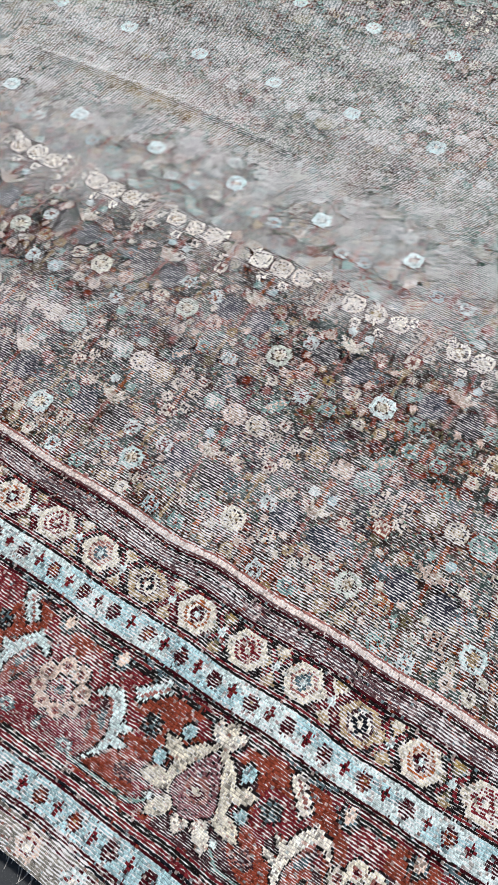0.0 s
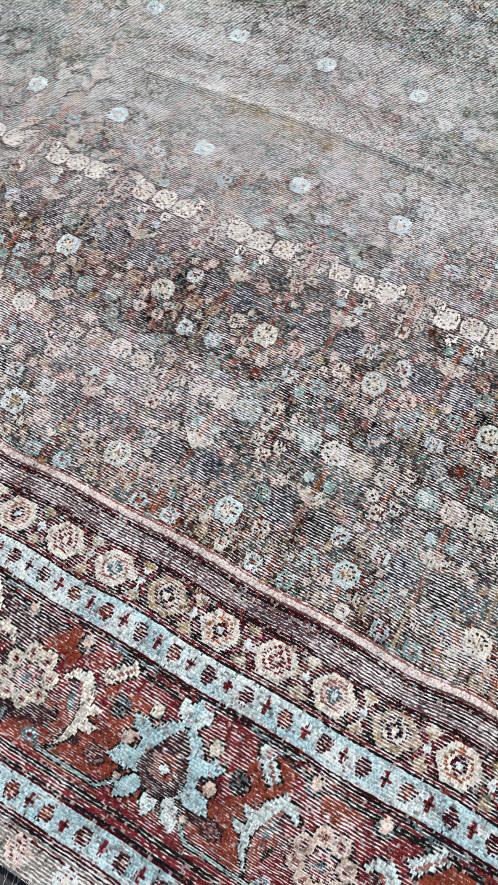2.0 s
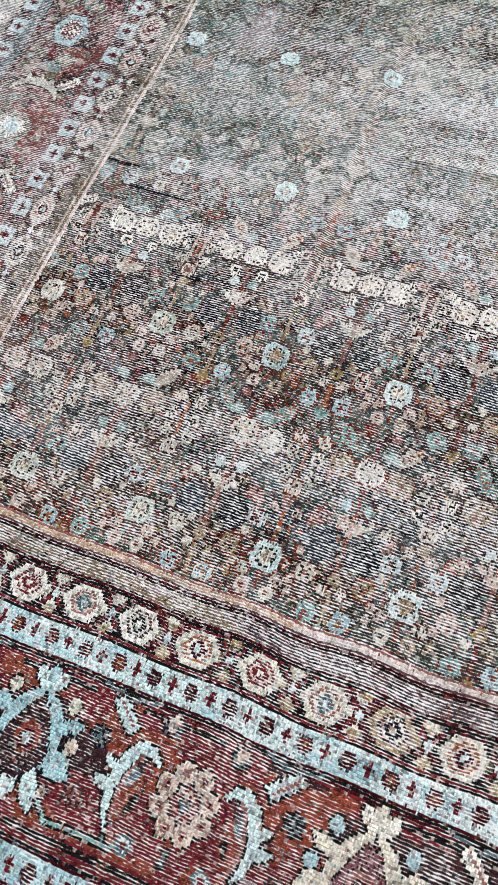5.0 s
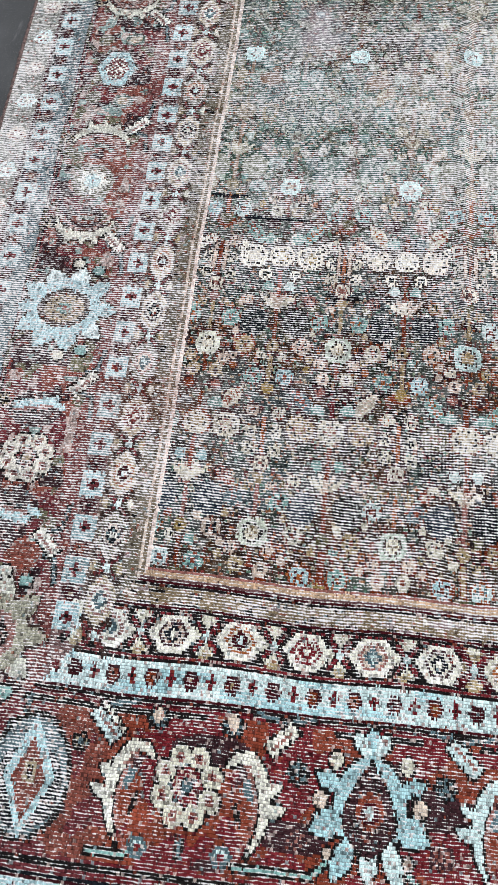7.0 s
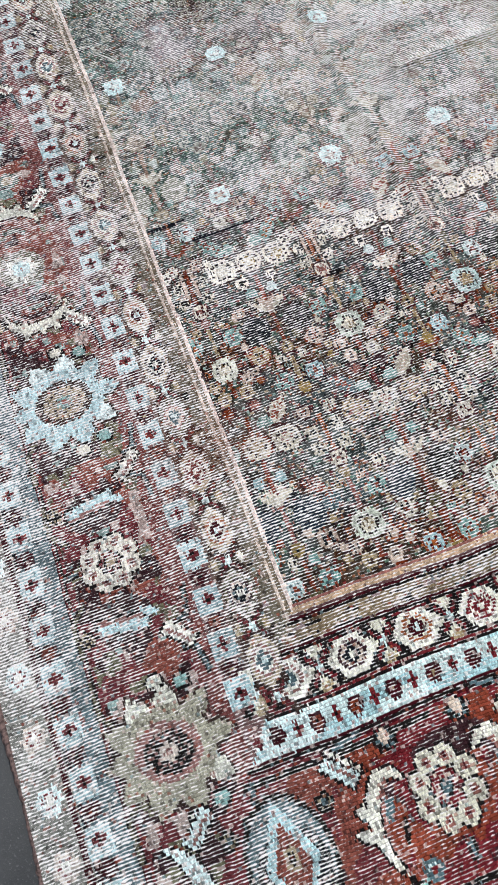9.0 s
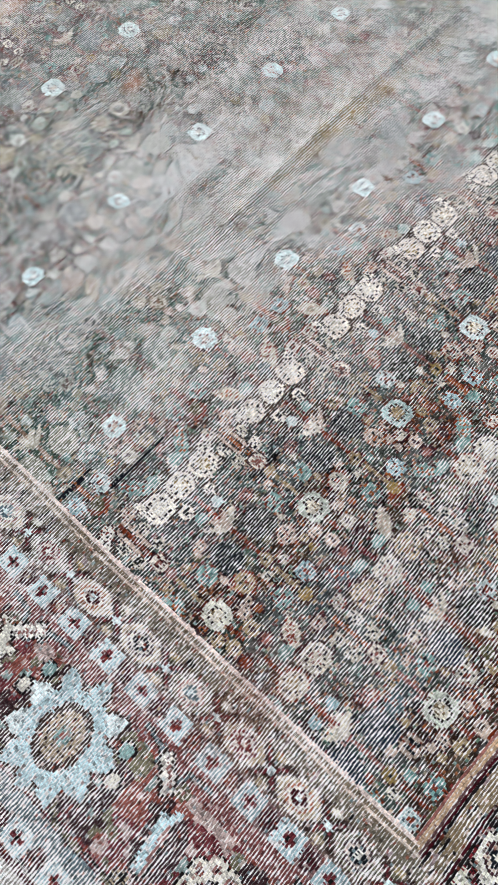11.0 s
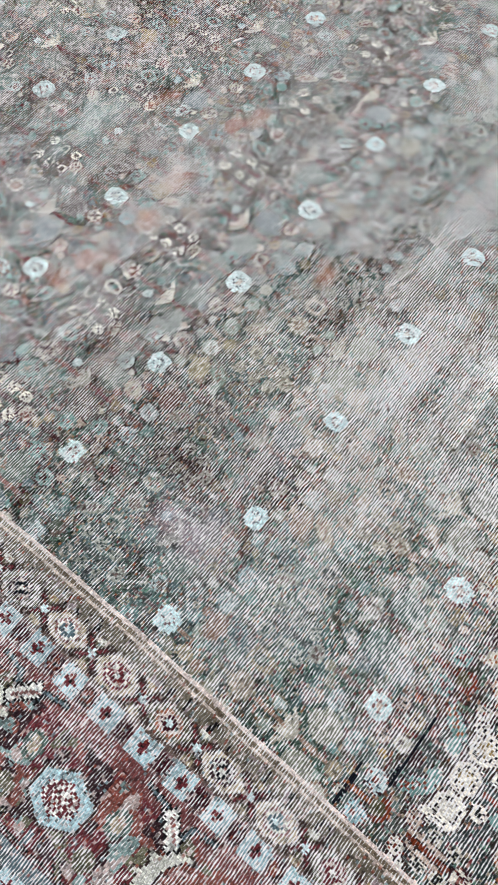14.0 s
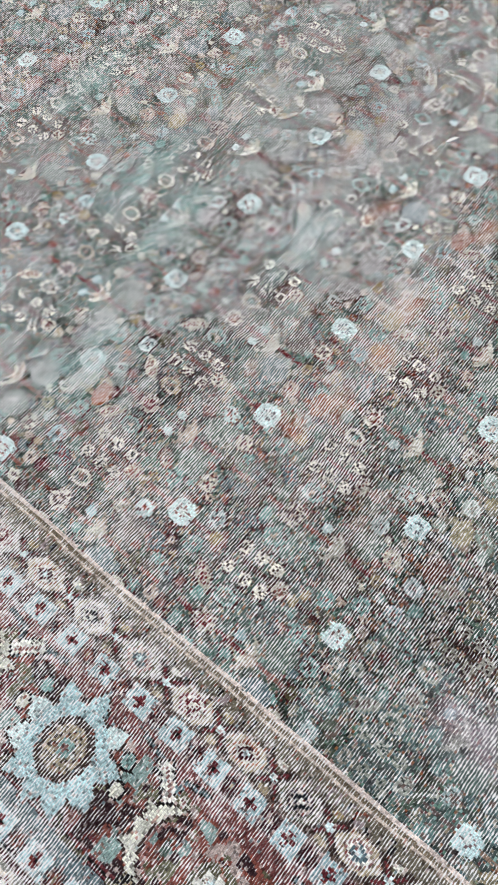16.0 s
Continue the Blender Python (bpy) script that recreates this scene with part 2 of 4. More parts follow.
# dye lots and stains: edge, colour, and how strongly below and above the bright row of wheels
for seed, (sx, sy), edge_at, code, low, high in ((8, (40, 13), 0.2, "86a39b", 0.25, 0.8), (28, (45, 10), 0.35, "6b4434", 0.6, 0.35), (51, (9, 6), 0.30, "7fa69d", 0.5, 0.8), (52, (10, 6), 0.56, "6e2f33", 0.3, 0.5),
                                                 (53, (8, 6), 0.55, "96603c", 0.5, 0.4), (54, (11, 7), 0.36, "56705f", 0.3, 0.9), (55, (12, 5), 0.50, "93a4a2", 0.6, 0.4), (57, (11, 6), 0.32, "5a3a2c", 0.6, 0.6), (58, (14, 4), 0.42, "748a8f", 0.5, 0.5)):
    tint = np.clip((soft_noise(sx, sy, seed) + 0.5 * soft_noise(sx * 3, sy * 2, seed + 10) - edge_at) * 4, 0, 0.7)[..., None] * np.interp(DY, [0.59, 0.66], [low, high])[..., None]
    COL[:] = COL * (1 - tint) + lin(code) * tint
COL *= np.interp(DY, [0.40, 0.60, 0.66], [0.46, 0.44, 0.58])[..., None]
# single knots of another dye
for seed, code, share in ((71, "b98d84", 0.02), (72, "8fb0a8", 0.055), (73, "7c2a30", 0.03), (74, "b9a78c", 0.035), (77, "5f8571", 0.06), (75, "a4623a", 0.025), (76, "17171a", 0.06)):
    fleck = np.random.default_rng(seed).random((NY, NX)) < share * np.interp(DY, [0.58, 0.66], [0.35 if code in ("8fb0a8", "5f8571") else 1, 0.6 if code in ("8fb0a8", "5f8571") else 1])
    fleck |= np.roll(fleck, 1, 1)
    COL[fleck] = COL[fleck] * 0.4 + lin(code) * 0.6
WEAR[:] = np.interp(DY, [0.18, 0.3, 0.36, 0.42, 0.52, 0.58, 0.63, 0.75, 0.95, 1.1, 1.3, 1.5, 1.62, 1.75, 2.8],
                    [0.48, 0.52, 0.55, 0.42, 0.36, 0.50, 0.57, 0.57, 0.60, 0.55, 0.53, 0.49, 0.44, 0.48, 0.46])
# paler patch: sky sheen on the far field, painted in as bare cotton
WEAR += 0.08 * np.exp(-(((DX + 0.85) / 0.25) ** 2 + ((DY - 0.95) / 0.18) ** 2))
WEAR += 0.11 * soft_noise(90, 5, 9) + 0.08 * soft_noise(30, 16, 10) + 0.10 * soft_noise(8, 5, 29)

PITCH = 0.1565
ROWS_OF_FLOWERS = [(-0.229, 0), (0.006, 1), (0.241, 0), (0.473, 1), (0.714, 0), (0.948, 1), (1.170, 0), (1.394, 0), (1.615, 1), (1.838, 0),
                   (2.060, 1), (2.280, 0), (2.500, 1)]


def blend(a, b, t):
    return tone(a) * (1 - t) + tone(b) * t


class Dyer:
    """Picks dyes for one repeat: strong in the dark end of the field, half washed out further up."""

    def __init__(self, wash, soil, depth):
        self.wash, self.soil, self.depth = wash, soil, depth

    def __call__(self, *names):
        c = tone(names[rng.integers(len(names))])
        c = np.clip(c.mean() + 1.05 * (c - c.mean()), 0.004, 0.9) * self.depth
        return c * (1 - self.wash) + self.soil * self.wash


def floret(m, u, v, r, petals, dots, heart, rim=None, wear=0.3):
    """A small four-petalled flower, nearly square: pale, with dark stitches round a coloured heart."""
    p, q = m.local(u, v, 0, r * 1.5)
    a, b = np.abs(p), np.abs(q)
    if rim is not None:
        m.fill((np.maximum(a, b) < r + 1.8) & (a + b < 1.5 * r + 3), rim)
    m.fill((np.maximum(a, b) < r) & (a + b < 1.5 * r), petals, wear)
    m.fill((a > 0.22 * r) & (a < 0.52 * r) & (b > 0.12 * r) & (b < 0.58 * r), dots)
    if r > 7:
        m.fill((a < 0.24 * r) & (b < 0.3 * r), heart)
    m.fill((np.maximum(a, b) > 0.72 * r) & (rng.random(a.shape) < 0.22) & (a + b < 1.5 * r), heart)


def stitched_block(m, u, v, a, b, ground, stitch, heart, rim, wear=0.4):
    """One wheel of a row of three: a rounded block with a ring of dark stitches and a spotted middle."""
    p, q = m.local(u, v, 0, max(a, b) * 1.2)
    d = np.hypot(p / a, q / b)
    box = np.maximum(np.abs(p) / a, np.abs(q) / b)
    t = np.arctan2(q, p)
    if rim is not None:
        m.fill((box < 1.12) & (d < 1.22), rim)
    m.fill((box < 1) & (d < 1.06), ground, wear)
    m.fill((d < 0.80) & (d > 0.56) & (np.sin(11 * t) > -0.1), stitch)
    m.fill((d < 0.50) & (d > 0.22) & (np.cos(4 * t) > -0.3), heart, wear)


def spotted_leaf(m, u, v, a, b, turn, edge_dye, spot, rim, wear=0.4):
    """A slanting leaf, pale at the edge, with a line of bright stitches."""
    m.petal(u, v, a + 2.5, b + 2.5, rim, turn)
    m.petal(u, v, a, b, edge_dye, turn, wear=wear)
    p, q = m.local(u, v, turn, a)
    m.fill((np.abs(p) < a * 0.7) & (np.abs(q) < b * 0.48) & (np.sin(p * 1.05) > -0.35), spot)
    m.fill((np.abs(p) < a * 0.6) & (np.abs(q) < b * 0.20) & (np.sin(p * 1.05) < 0.3), edge_dye)


def sprig(cx, cy, tall, night, red):
    """One repeat of the field: all that grows between one row of rosettes and the next."""
    j = lambda: rng.uniform(-1.8, 1.8)
    m = Motif(cx, cy, 1.0, tall, reach=235)
    i0, j0 = min(np.searchsorted(YC, cy + 0.12), NY - 1), min(max(np.searchsorted(XC, cx), 0), NX - 1)
    soil = COL[i0, j0].copy()
    faint = not night and cy < 1.05
    dye = Dyer(0.06 if night else 0.5 if faint else 0.08, soil, 0.80 if cy < 1.3 else 0.9)
    rim = dye("brown", "rust", "plum") if night else dye("wine", "plum", "brown") if red else dye("moss", "brown", "slate", "plum")
    dark = dye("char", "navy") if night else dye("wine", "brown", "char")
    leaf = (lambda: dye("navy", "dusk", "dusk", "char")) if night else (lambda: dye("green", "green", "slate", "brown"))
    fade = 0.42 if night else 0.56 if cy < 1.05 else 0.42
    hot = (lambda: dye("orange", "brick", "rust")) if night else (lambda: dye("red", "rose", "wine", "brick"))
    if night:
        pinks, creams = ("pink", "cream", "tan"), ("cream", "ivory", "teal")
    else:
        pinks, creams = ("cream", "teal", "pink", "slate"), ("teal", "ice", "cream")
    bright = abs(cy + 0.13 - 0.604) < 0.05
    # round the rosette: spots, and flowers beside it
    for s in (-1, 1):
        m.oval(s * 22, j(), 6, 7, rim), m.oval(s * 22, 0, 4, 5, dye("orange", "rose", "brick", "pink"), wear=0.4), m.oval(s * 22, 0, 1.3, 2, dark)
        floret(m, s * 45 + j(), j(), 10.5, dye("cream", *pinks, "teal"), dark, hot(), dye("rust", "brown", "plum"), fade)
        m.oval(s * 33 + j(), -14, 6.5, 7.5, rim), m.oval(s * 33, -14, 4.6, 5.6, dye("orange", "pink", "tan"), wear=0.4), m.oval(s * 33, -14, 1.4, 2, dark)
        m.oval(s * 32 + j(), 19, 6, 7, rim), m.oval(s * 32, 19, 4.4, 5.2, dye(*pinks), wear=0.4)
        m.oval(s * 62 + j(), 13, 5, 6, dye("rust", "moss", *pinks), wear=0.5)
    m.oval(78, 0, 9.5, 10.5, dye("brown", "wine")), m.oval(78, 0, 7.5, 8, dye("moss", "tan", "gold")), m.oval(78, 0, 2, 2.6, dark)
    # leaves and a fork on the half axis
    for s in (-1, 1):
        m.oval(78 + s * 26, 33 + j(), 17, 20, leaf(), wear=0.46 if night else 0.54)
        m.petal(78 + s * 12, 62, 15, 3.4, dye("ivory", "cream", "pink"), 42 if s > 0 else 138, wear=0.44), m.petal(78 + s * 7, 68, 9, 2.6, dye("cream", "pink"), 70 if s > 0 else 110, wear=0.46)
        m.oval(78 + s * 45, 58, 7, 8, dye("rose", "moss", "brick"), wear=0.5), m.oval(78 + s * 45, 58, 3.4, 4, dye("pink", "cream"))
        floret(m, s * 25 + j(), 37 + j(), 10.5, dye("teal", "ice", "slate"), dye("slate", "wine", "navy"), hot(), None, fade)
        floret(m, s * 40 + j(), 64 + j(), 7.0, dye("rose", *pinks), dark, hot(), rim, fade)
        floret(m, s * 13 + j(), 55 + j(), 5.5, dye("tan", *pinks), dark, hot(), None, fade + 0.06)
    m.box(78, 34, 2.4, 26, dye("rose", "rust") if night else dye("red", "rose")), m.box(78, 62, 3.4, 10, dye("pink", "ivory"), wear=0.4)
    m.box(0, 38, 2.0, 22, dye("orange", "rose", "tan") if night else hot())
    m.oval(0, 64, 6.5, 7, dye("tan", "moss", "rose"), wear=0.5)
    # the white flower and the four little ones on a stem
    m.box(0, 112, 4.4, 28, dark), m.box(0, 112, 2.2, 28, dye("rust", "orange") if night else dye("red", "wine", "rust"))
    floret(m, 0, 82, 9.5, dye("ivory"), dye("rose", "plum", "wine"), dye("rose"), rim, 0.24)
    for s in (-1, 1):
        for v in (98, 121):
            floret(m, s * 15, v + 0.5 * j(), 7.4, dye("ivory", "cream") if night or faint else tone("ivory"), dark, dark, None if night else rim, 0.36)
        m.oval(78 + s * 13, 84, 8, 8, rim), m.oval(78 + s * 13, 84, 6.5, 6.6, dye("blue", "ice", "teal"), wear=0.45)
        if red:
            m.box(s * 27, 108, 1.3, 30, dye("wine", "red"))
    m.box(78, 88, 2.4, 20, hot()), m.box(78, 150, 2.6, 15, dye("rust", "red", "brown"))
    # the row of three wheels
    for n, s in enumerate((-35, 35, 0)):
        v, size = 126 + 0.8 * j(), rng.uniform(0.9, 1.08)
        if bright:
            stitched_block(m, 78 + s, v, 15.5 * size, 15 * size, blend("ivory", "pink", 0.5 * rng.random()), tone("char"), dye("ivory", "tan", "gold", "cream"), dye("brown"), 0.46)
        elif night:
            stitched_block(m, 78 + s, v, 15.5 * size, 14.5 * size, dye("cream", "ivory", "pink") if n == 2 else dye("teal", "tan", "cream", "moss"), dark, dye("tan", "rose", "cream"), dye("brown", "rust") if n == 2 else rim, 0.5)
        elif n == 2:
            # a wreath of pale stitches round a red heart
            p, q = m.local(78, v, 0, 18)
            d, t = np.hypot(p, q), np.arctan2(q, p)
            m.fill((d < 16) & (np.cos(9 * t) > 0.1), rim), m.fill(d < 13.5, dye("cream", "ivory", "pink"), 0.46)
            m.fill((d < 13.5) & (d > 9) & (np.cos(9 * t) < -0.3), rim), m.fill(d < 7.5, dye("wine", "red", "rust"), 0.4), m.fill(d < 2.6, dye("pink", "cream"))
        else:
            # an open oval
            p, q = m.local(78 + s, v, 0, 18)
            d = np.hypot(p / 11, q / 15)
            m.fill((d < 1.12) & (d > 0.9), rim), m.fill((d < 0.95) & (d > 0.62), dye("pink", "cream", "teal", "tan"), 0.5)
            m.fill(d < 0.25, dye("pink", "rose", "teal"))
    if bright:
        for s in (-1, 1):
            for u, v in ((78 + 17 * s, 152), (78 + 52 * s, 140), (78 + 18 * s, 100)):
                floret(m, u, v, 7.4, tone("ivory"), dark, dark, dye("brown"), 0.44)
    if bright:
        for t in (-7, 7):
            m.box(t, 126, 3.6, 24, dye("brown")), m.box(t, 126, 2.2, 23, dye("pink"), wear=0.42)
    # above the wheels: slanting leaves, flowers, bells
    m.box(0, 192, 4.0, 28, rim), m.box(0, 192, 2.2, 28, dye("rust", "tan", "orange") if night else dye("red", "rose"))
    for s in (-1, 1):
        floret(m, s * 15 + j(), 145 + j(), 7.6, dye("cream", "ivory", "pink") if night or faint else tone("ivory"), dark, dark if not night else hot(), rim, fade if night else 0.36)
        turn = 51 if s < 0 else 129
        spotted_leaf(m, s * 40, 163 + j(), 20, 8.5, turn, dye("teal", "cream", "slate"), dye("orange", "brick", "pink") if night else dye("rose", "red"), rim)
        m.oval(s * 60, 152, 9, 7, dye("teal", "green", "slate"), wear=0.55)
        m.oval(s * 62 + j(), 176, 9.5, 9, rim), m.oval(s * 62, 176, 6, 6, dye("rust", "rose", "plum") if night else hot())
        floret(m, s * 20 + j(), 193 + j(), 10.5, dye("teal", "ice", "blue"), dye("slate", "wine"), hot(), rim, fade)
        m.oval(78 - 14 * s, 194 + j(), 8, 9, dye("tan", *pinks), wear=0.5), m.oval(78 - 14 * s, 194, 3, 4, rim)
        m.oval(s * 44 + j(), 204, 6, 7, rim), m.oval(s * 44, 204, 4.4, 5.2, dye("gold", "orange", "tan", "pink"), wear=0.4)
        floret(m, s * 58 + j(), 213 + j(), 7.0, dye(*pinks), dark, hot(), rim, fade)
        floret(m, s * 12 + j(), 219 + j(), 5.5, dye("tan", *creams), dark, hot(), None, fade)
    m.oval(0, 173, 13, 8, dye("rust", "brown")), m.oval(0, 178, 8, 8, dye("gold", "moss", "teal")), m.box(78, 210, 2.2, 16, hot())
    if not night and rng.random() < 0.45:
        m.oval(rng.choice((-50, 50)), 186, 17, 13, dye("orange", "rust", "gold"), wear=0.5)


def field_rosette(cx, cy, night):
    """A wheel in a row of rosettes: a pale rim, a dashed dark ring, a spotted heart."""
    p = new_part("rosette", "field")
    m = Motif(cx, cy, 1.0, 1.0, part=p, reach=30)
    x, y = m.local(0, 0, 0, 26)
    r = rng.uniform(15.5, 17.5) if night else rng.uniform(14, 16.5)
    d, a = np.hypot(x / r, y / (r * 1.06)), np.arctan2(y, x)
    box = np.maximum(np.abs(x), np.abs(y)) / r
    pale = blend("ice" if not night or rng.random() < 0.5 else "cream", "blue" if not night else "teal", rng.uniform(0, 0.5))
    if night:
        m.fill((d < 1.2) & (np.cos(8 * a) > -0.2), blend("brown", "rust", rng.random()))
    elif rng.random() < 0.5:
        m.fill((d < 1.25) & (np.cos(9 * a + 1) > 0.1), blend("rose", "wine", 0.6))
    m.fill((d < 1.02) & (box < 0.95), pale, 0.42)
    if night:
        m.fill((d < 0.66) & (d > 0.46) & (np.sin(10 * a + 0.4) > -0.45), blend("char", "brown", rng.random()))
        m.fill(d < 0.46, tone("cream" if rng.random() < 0.6 else "tan"), 0.3)
        m.fill((d > 0.12) & (d < 0.36) & (np.cos(4 * a) > 0.3), blend("tan", "brown", 0.5))
    else:
        m.fill((d < 0.50) & (d > 0.30) & (np.sin(8 * a) > -0.2), blend("slate", "rose", rng.random()), 0.4)
        m.fill(d < 0.26, blend("ice", "pink", rng.random()), 0.4)


for k, (cy, half) in enumerate(ROWS_OF_FLOWERS):
    tall = ((ROWS_OF_FLOWERS[k + 1][0] if k + 1 < len(ROWS_OF_FLOWERS) else cy + 0.22) - cy) / 0.232
    for c in range(-1, 14):
        sprig(-1.367 + PITCH * (c - 0.5 * half), cy, tall, cy < 0.62, 1 if 1.0 < cy < 1.5 else 0.4 if cy > 1.5 and k % 2 else 0)
for k, (cy, half) in enumerate(ROWS_OF_FLOWERS):
    for c in range(-1, 14):
        field_rosette(-1.367 + PITCH * (c - 0.5 * half), cy, cy < 0.65)

# ---------------------------------------------------------------- the borders, from the edge inwards
ENDS = [0, 34, 46, 75, 92, 255, 258, 291, 295, 345, 349, 370, 376, 388]      # widths at the woven ends, mm
SIDES = [0, 48, 55, 93, 97, 219, 225, 252, 256, 290, 292, 306, 311, 321]     # widths along the long sides, mm
d_side = np.interp(np.minimum(DX - X0, X1 - DX) * 1000, SIDES + [700], ENDS + [900])
d_end = np.minimum(DY - Y0, Y1 - DY) * 1000
d_end = np.where(d_end < 388, d_end, d_end * 1.3)
DIST = np.minimum(d_side, d_end)
on_side = d_side < d_end
FADE = soft_noise(40, 7, 11), soft_noise(12, 10, 12)


def band(a, b, colour, part=None, wear=None, where=None):
    mask = (DIST >= a) & (DIST < b)
    if where is not None:
        mask &= where
    COL[mask] = tone(colour)
    if wear is not None:
        WEAR[mask] = wear + 0.16 * FADE[0][mask] + 0.14 * FADE[1][mask]
    if part is not None:
        PART[mask] = part


OUTER = new_part("outer_band", "", "frayed pink and grey outer flower band")
OUTER_CROSS = new_part("outer_cross_band", "", "pale blue outer guard band with red crosses")
MAIN = new_part("main_border", "", "madder red main border of palmettes and vines")
CROSS = new_part("cross_band", "", "pale blue inner guard band with red crosses")
HEX = new_part("flower_band", "", "brown guard band of cream six-sided flowers")
STRIPE = new_part("guard_stripe", "", "mottled plum brown stripe")
LINE = new_part("edge_line", "", "thin pink line round the field")
band(0, 46, lin("8a867c"), OUTER, 0.62), band(30, 34, "wine"), band(37, 41, "navy"), band(41, 45, "wine")
band(46, 92, "blue", OUTER_CROSS, 0.55), band(46, 92, "slate", wear=0.62, where=on_side), band(75, 79, "wine", wear=0.4), band(79, 83, "navy", wear=0.4), band(83, 88, "red"), band(88, 92, "char")
band(92, 255, "red", MAIN, 0.50)
brick = (DIST > 96) & (DIST < 246) & (soft_noise(16, 11, 13) + 0.4 * soft_noise(5, 4, 14) > 0.05)
COL[brick] = tone("brick")
WEAR[brick] -= np.where(on_side, 0.03, 0.16)[brick]
worn = (DIST > 96) & (DIST < 250) & (soft_noise(30, 8, 36) > 0.42)
COL[worn] = tone("plum")
for seed, code, most in ((64, "7f9a94", 0.50), (65, "6f6a4c", 0.50), (66, "b59a90", 0.55), (67, "3b2226", 0.45)):
    bit = (DIST > 99) & (DIST < 236) & on_side & (soft_noise(5, 3, seed) + 0.5 * soft_noise(14, 8, seed + 5) > most)
    COL[bit] = lin(code)
band(92, 95.5, "char"), band(95.5, 99, "red")
band(236, 243, "char", wear=0.46, where=soft_noise(26, 9, 35) > -0.25), band(243, 247, "red"), band(247, 251, "wine"), band(251, 255, "char", wear=0.35)
band(255, 258, "wine", CROSS, 0.4), band(258, 291, "ice", CROSS, 0.46), band(258, 291, "blue", where=soft_noise(14, 3, 37) > 0.2)
band(291, 294.5, "char", HEX, 0.36), band(294.5, 298, "red"), band(298, 345, lin("8a7a62"), HEX, 0.46), band(298, 301.5, "char")
band(298, 345, "moss", where=on_side, wear=0.58), band(338.5, 342, "red", wear=0.38), band(342, 345.5, "char", wear=0.36)
band(345.5, 349, "wine", STRIPE, 0.42), band(349, 370, lin("5f4649"), STRIPE, 0.62), band(356, 359.5, lin("54474c"), where=~on_side), band(363, 366.5, "plum", where=~on_side)
band(349, 370, lin("7d6a52"), where=~on_side & (DX < -1.06 + 0.05 * soft_noise(40, 6, 38))), band(345, 370, lin("6e6350"), where=on_side, wear=0.56)
band(370, 373.4, "char", LINE, 0.4), band(373.4, 376.8, "wine", LINE, 0.4), band(376.8, 381, lin("6a4a4a"), LINE, 0.5), band(381, 387, lin("d9cac2"), LINE, 0.46), band(387, 388, "rose", LINE)
band(380, 386.5, lin("c3a284"), where=~on_side & (DX < -1.0))
band(370, 388, lin("7b6a55"), LINE, 0.52, where=on_side), band(383, 388, lin("dcc7bd"), wear=0.5, where=on_side), band(374, 377, "pink", wear=0.46, where=on_side)
# the side guard is bare in places
band(236, 258, lin("7a3a36"), wear=0.6, where=on_side), band(291, 302, lin("6a5348"), wear=0.6, where=on_side), band(338, 350, lin("6a5a48"), wear=0.6, where=on_side), band(258, 291, lin("7a5452"), wear=0.62, where=on_side), band(46, 75, "slate", wear=0.6, where=on_side & (soft_noise(12, 9, 34) > 0.2))
COL[(DIST > 349) & (DIST < 370) & (soft_noise(5, 1, 15) > 0.55)] = tone("char")
COL[(DIST > 349) & (DIST < 370) & (soft_noise(5, 1, 39) > 0.66)] = lin("8f7a7a")


def cross(x, y, side, kind, parent, single):
    """A small cross, or the dark flower between two crosses."""
    scale = (1.25, 1.05) if side else (1.0, 1.0)
    m = Motif(x, y, *scale, side, None, 24)
    if kind and side:
        m.box(0, 0, 12, 12.5, blend("blue", "slate", rng.uniform(0.1, 0.6)), wear=0.55)
    m = Motif(x, y, *scale, side, new_part("cross" if kind else "lozenge", parent) if single else None, 24)
    if kind:
        m.box(0, 0, 5.6, 2.3, "red", wear=0.2), m.box(0, 0, 2.2, 7.4, "red", wear=0.2), m.box(0, 0, 1.2, 1.8, "char")
    else:
        for q in range(6):
            m.oval(5.2 * math.cos(q * 1.047), 6.4 * math.sin(q * 1.047), 3.6, 4.2, "plum" if q % 2 else "wine", wear=0.42)
        m.oval(0, 0, 5.6, 6.6, "wine" if rng.random() < 0.6 else "rust", wear=0.4), m.oval(0, 0, 1.5, 2.2, "tan" if rng.random() < 0.4 else "char")


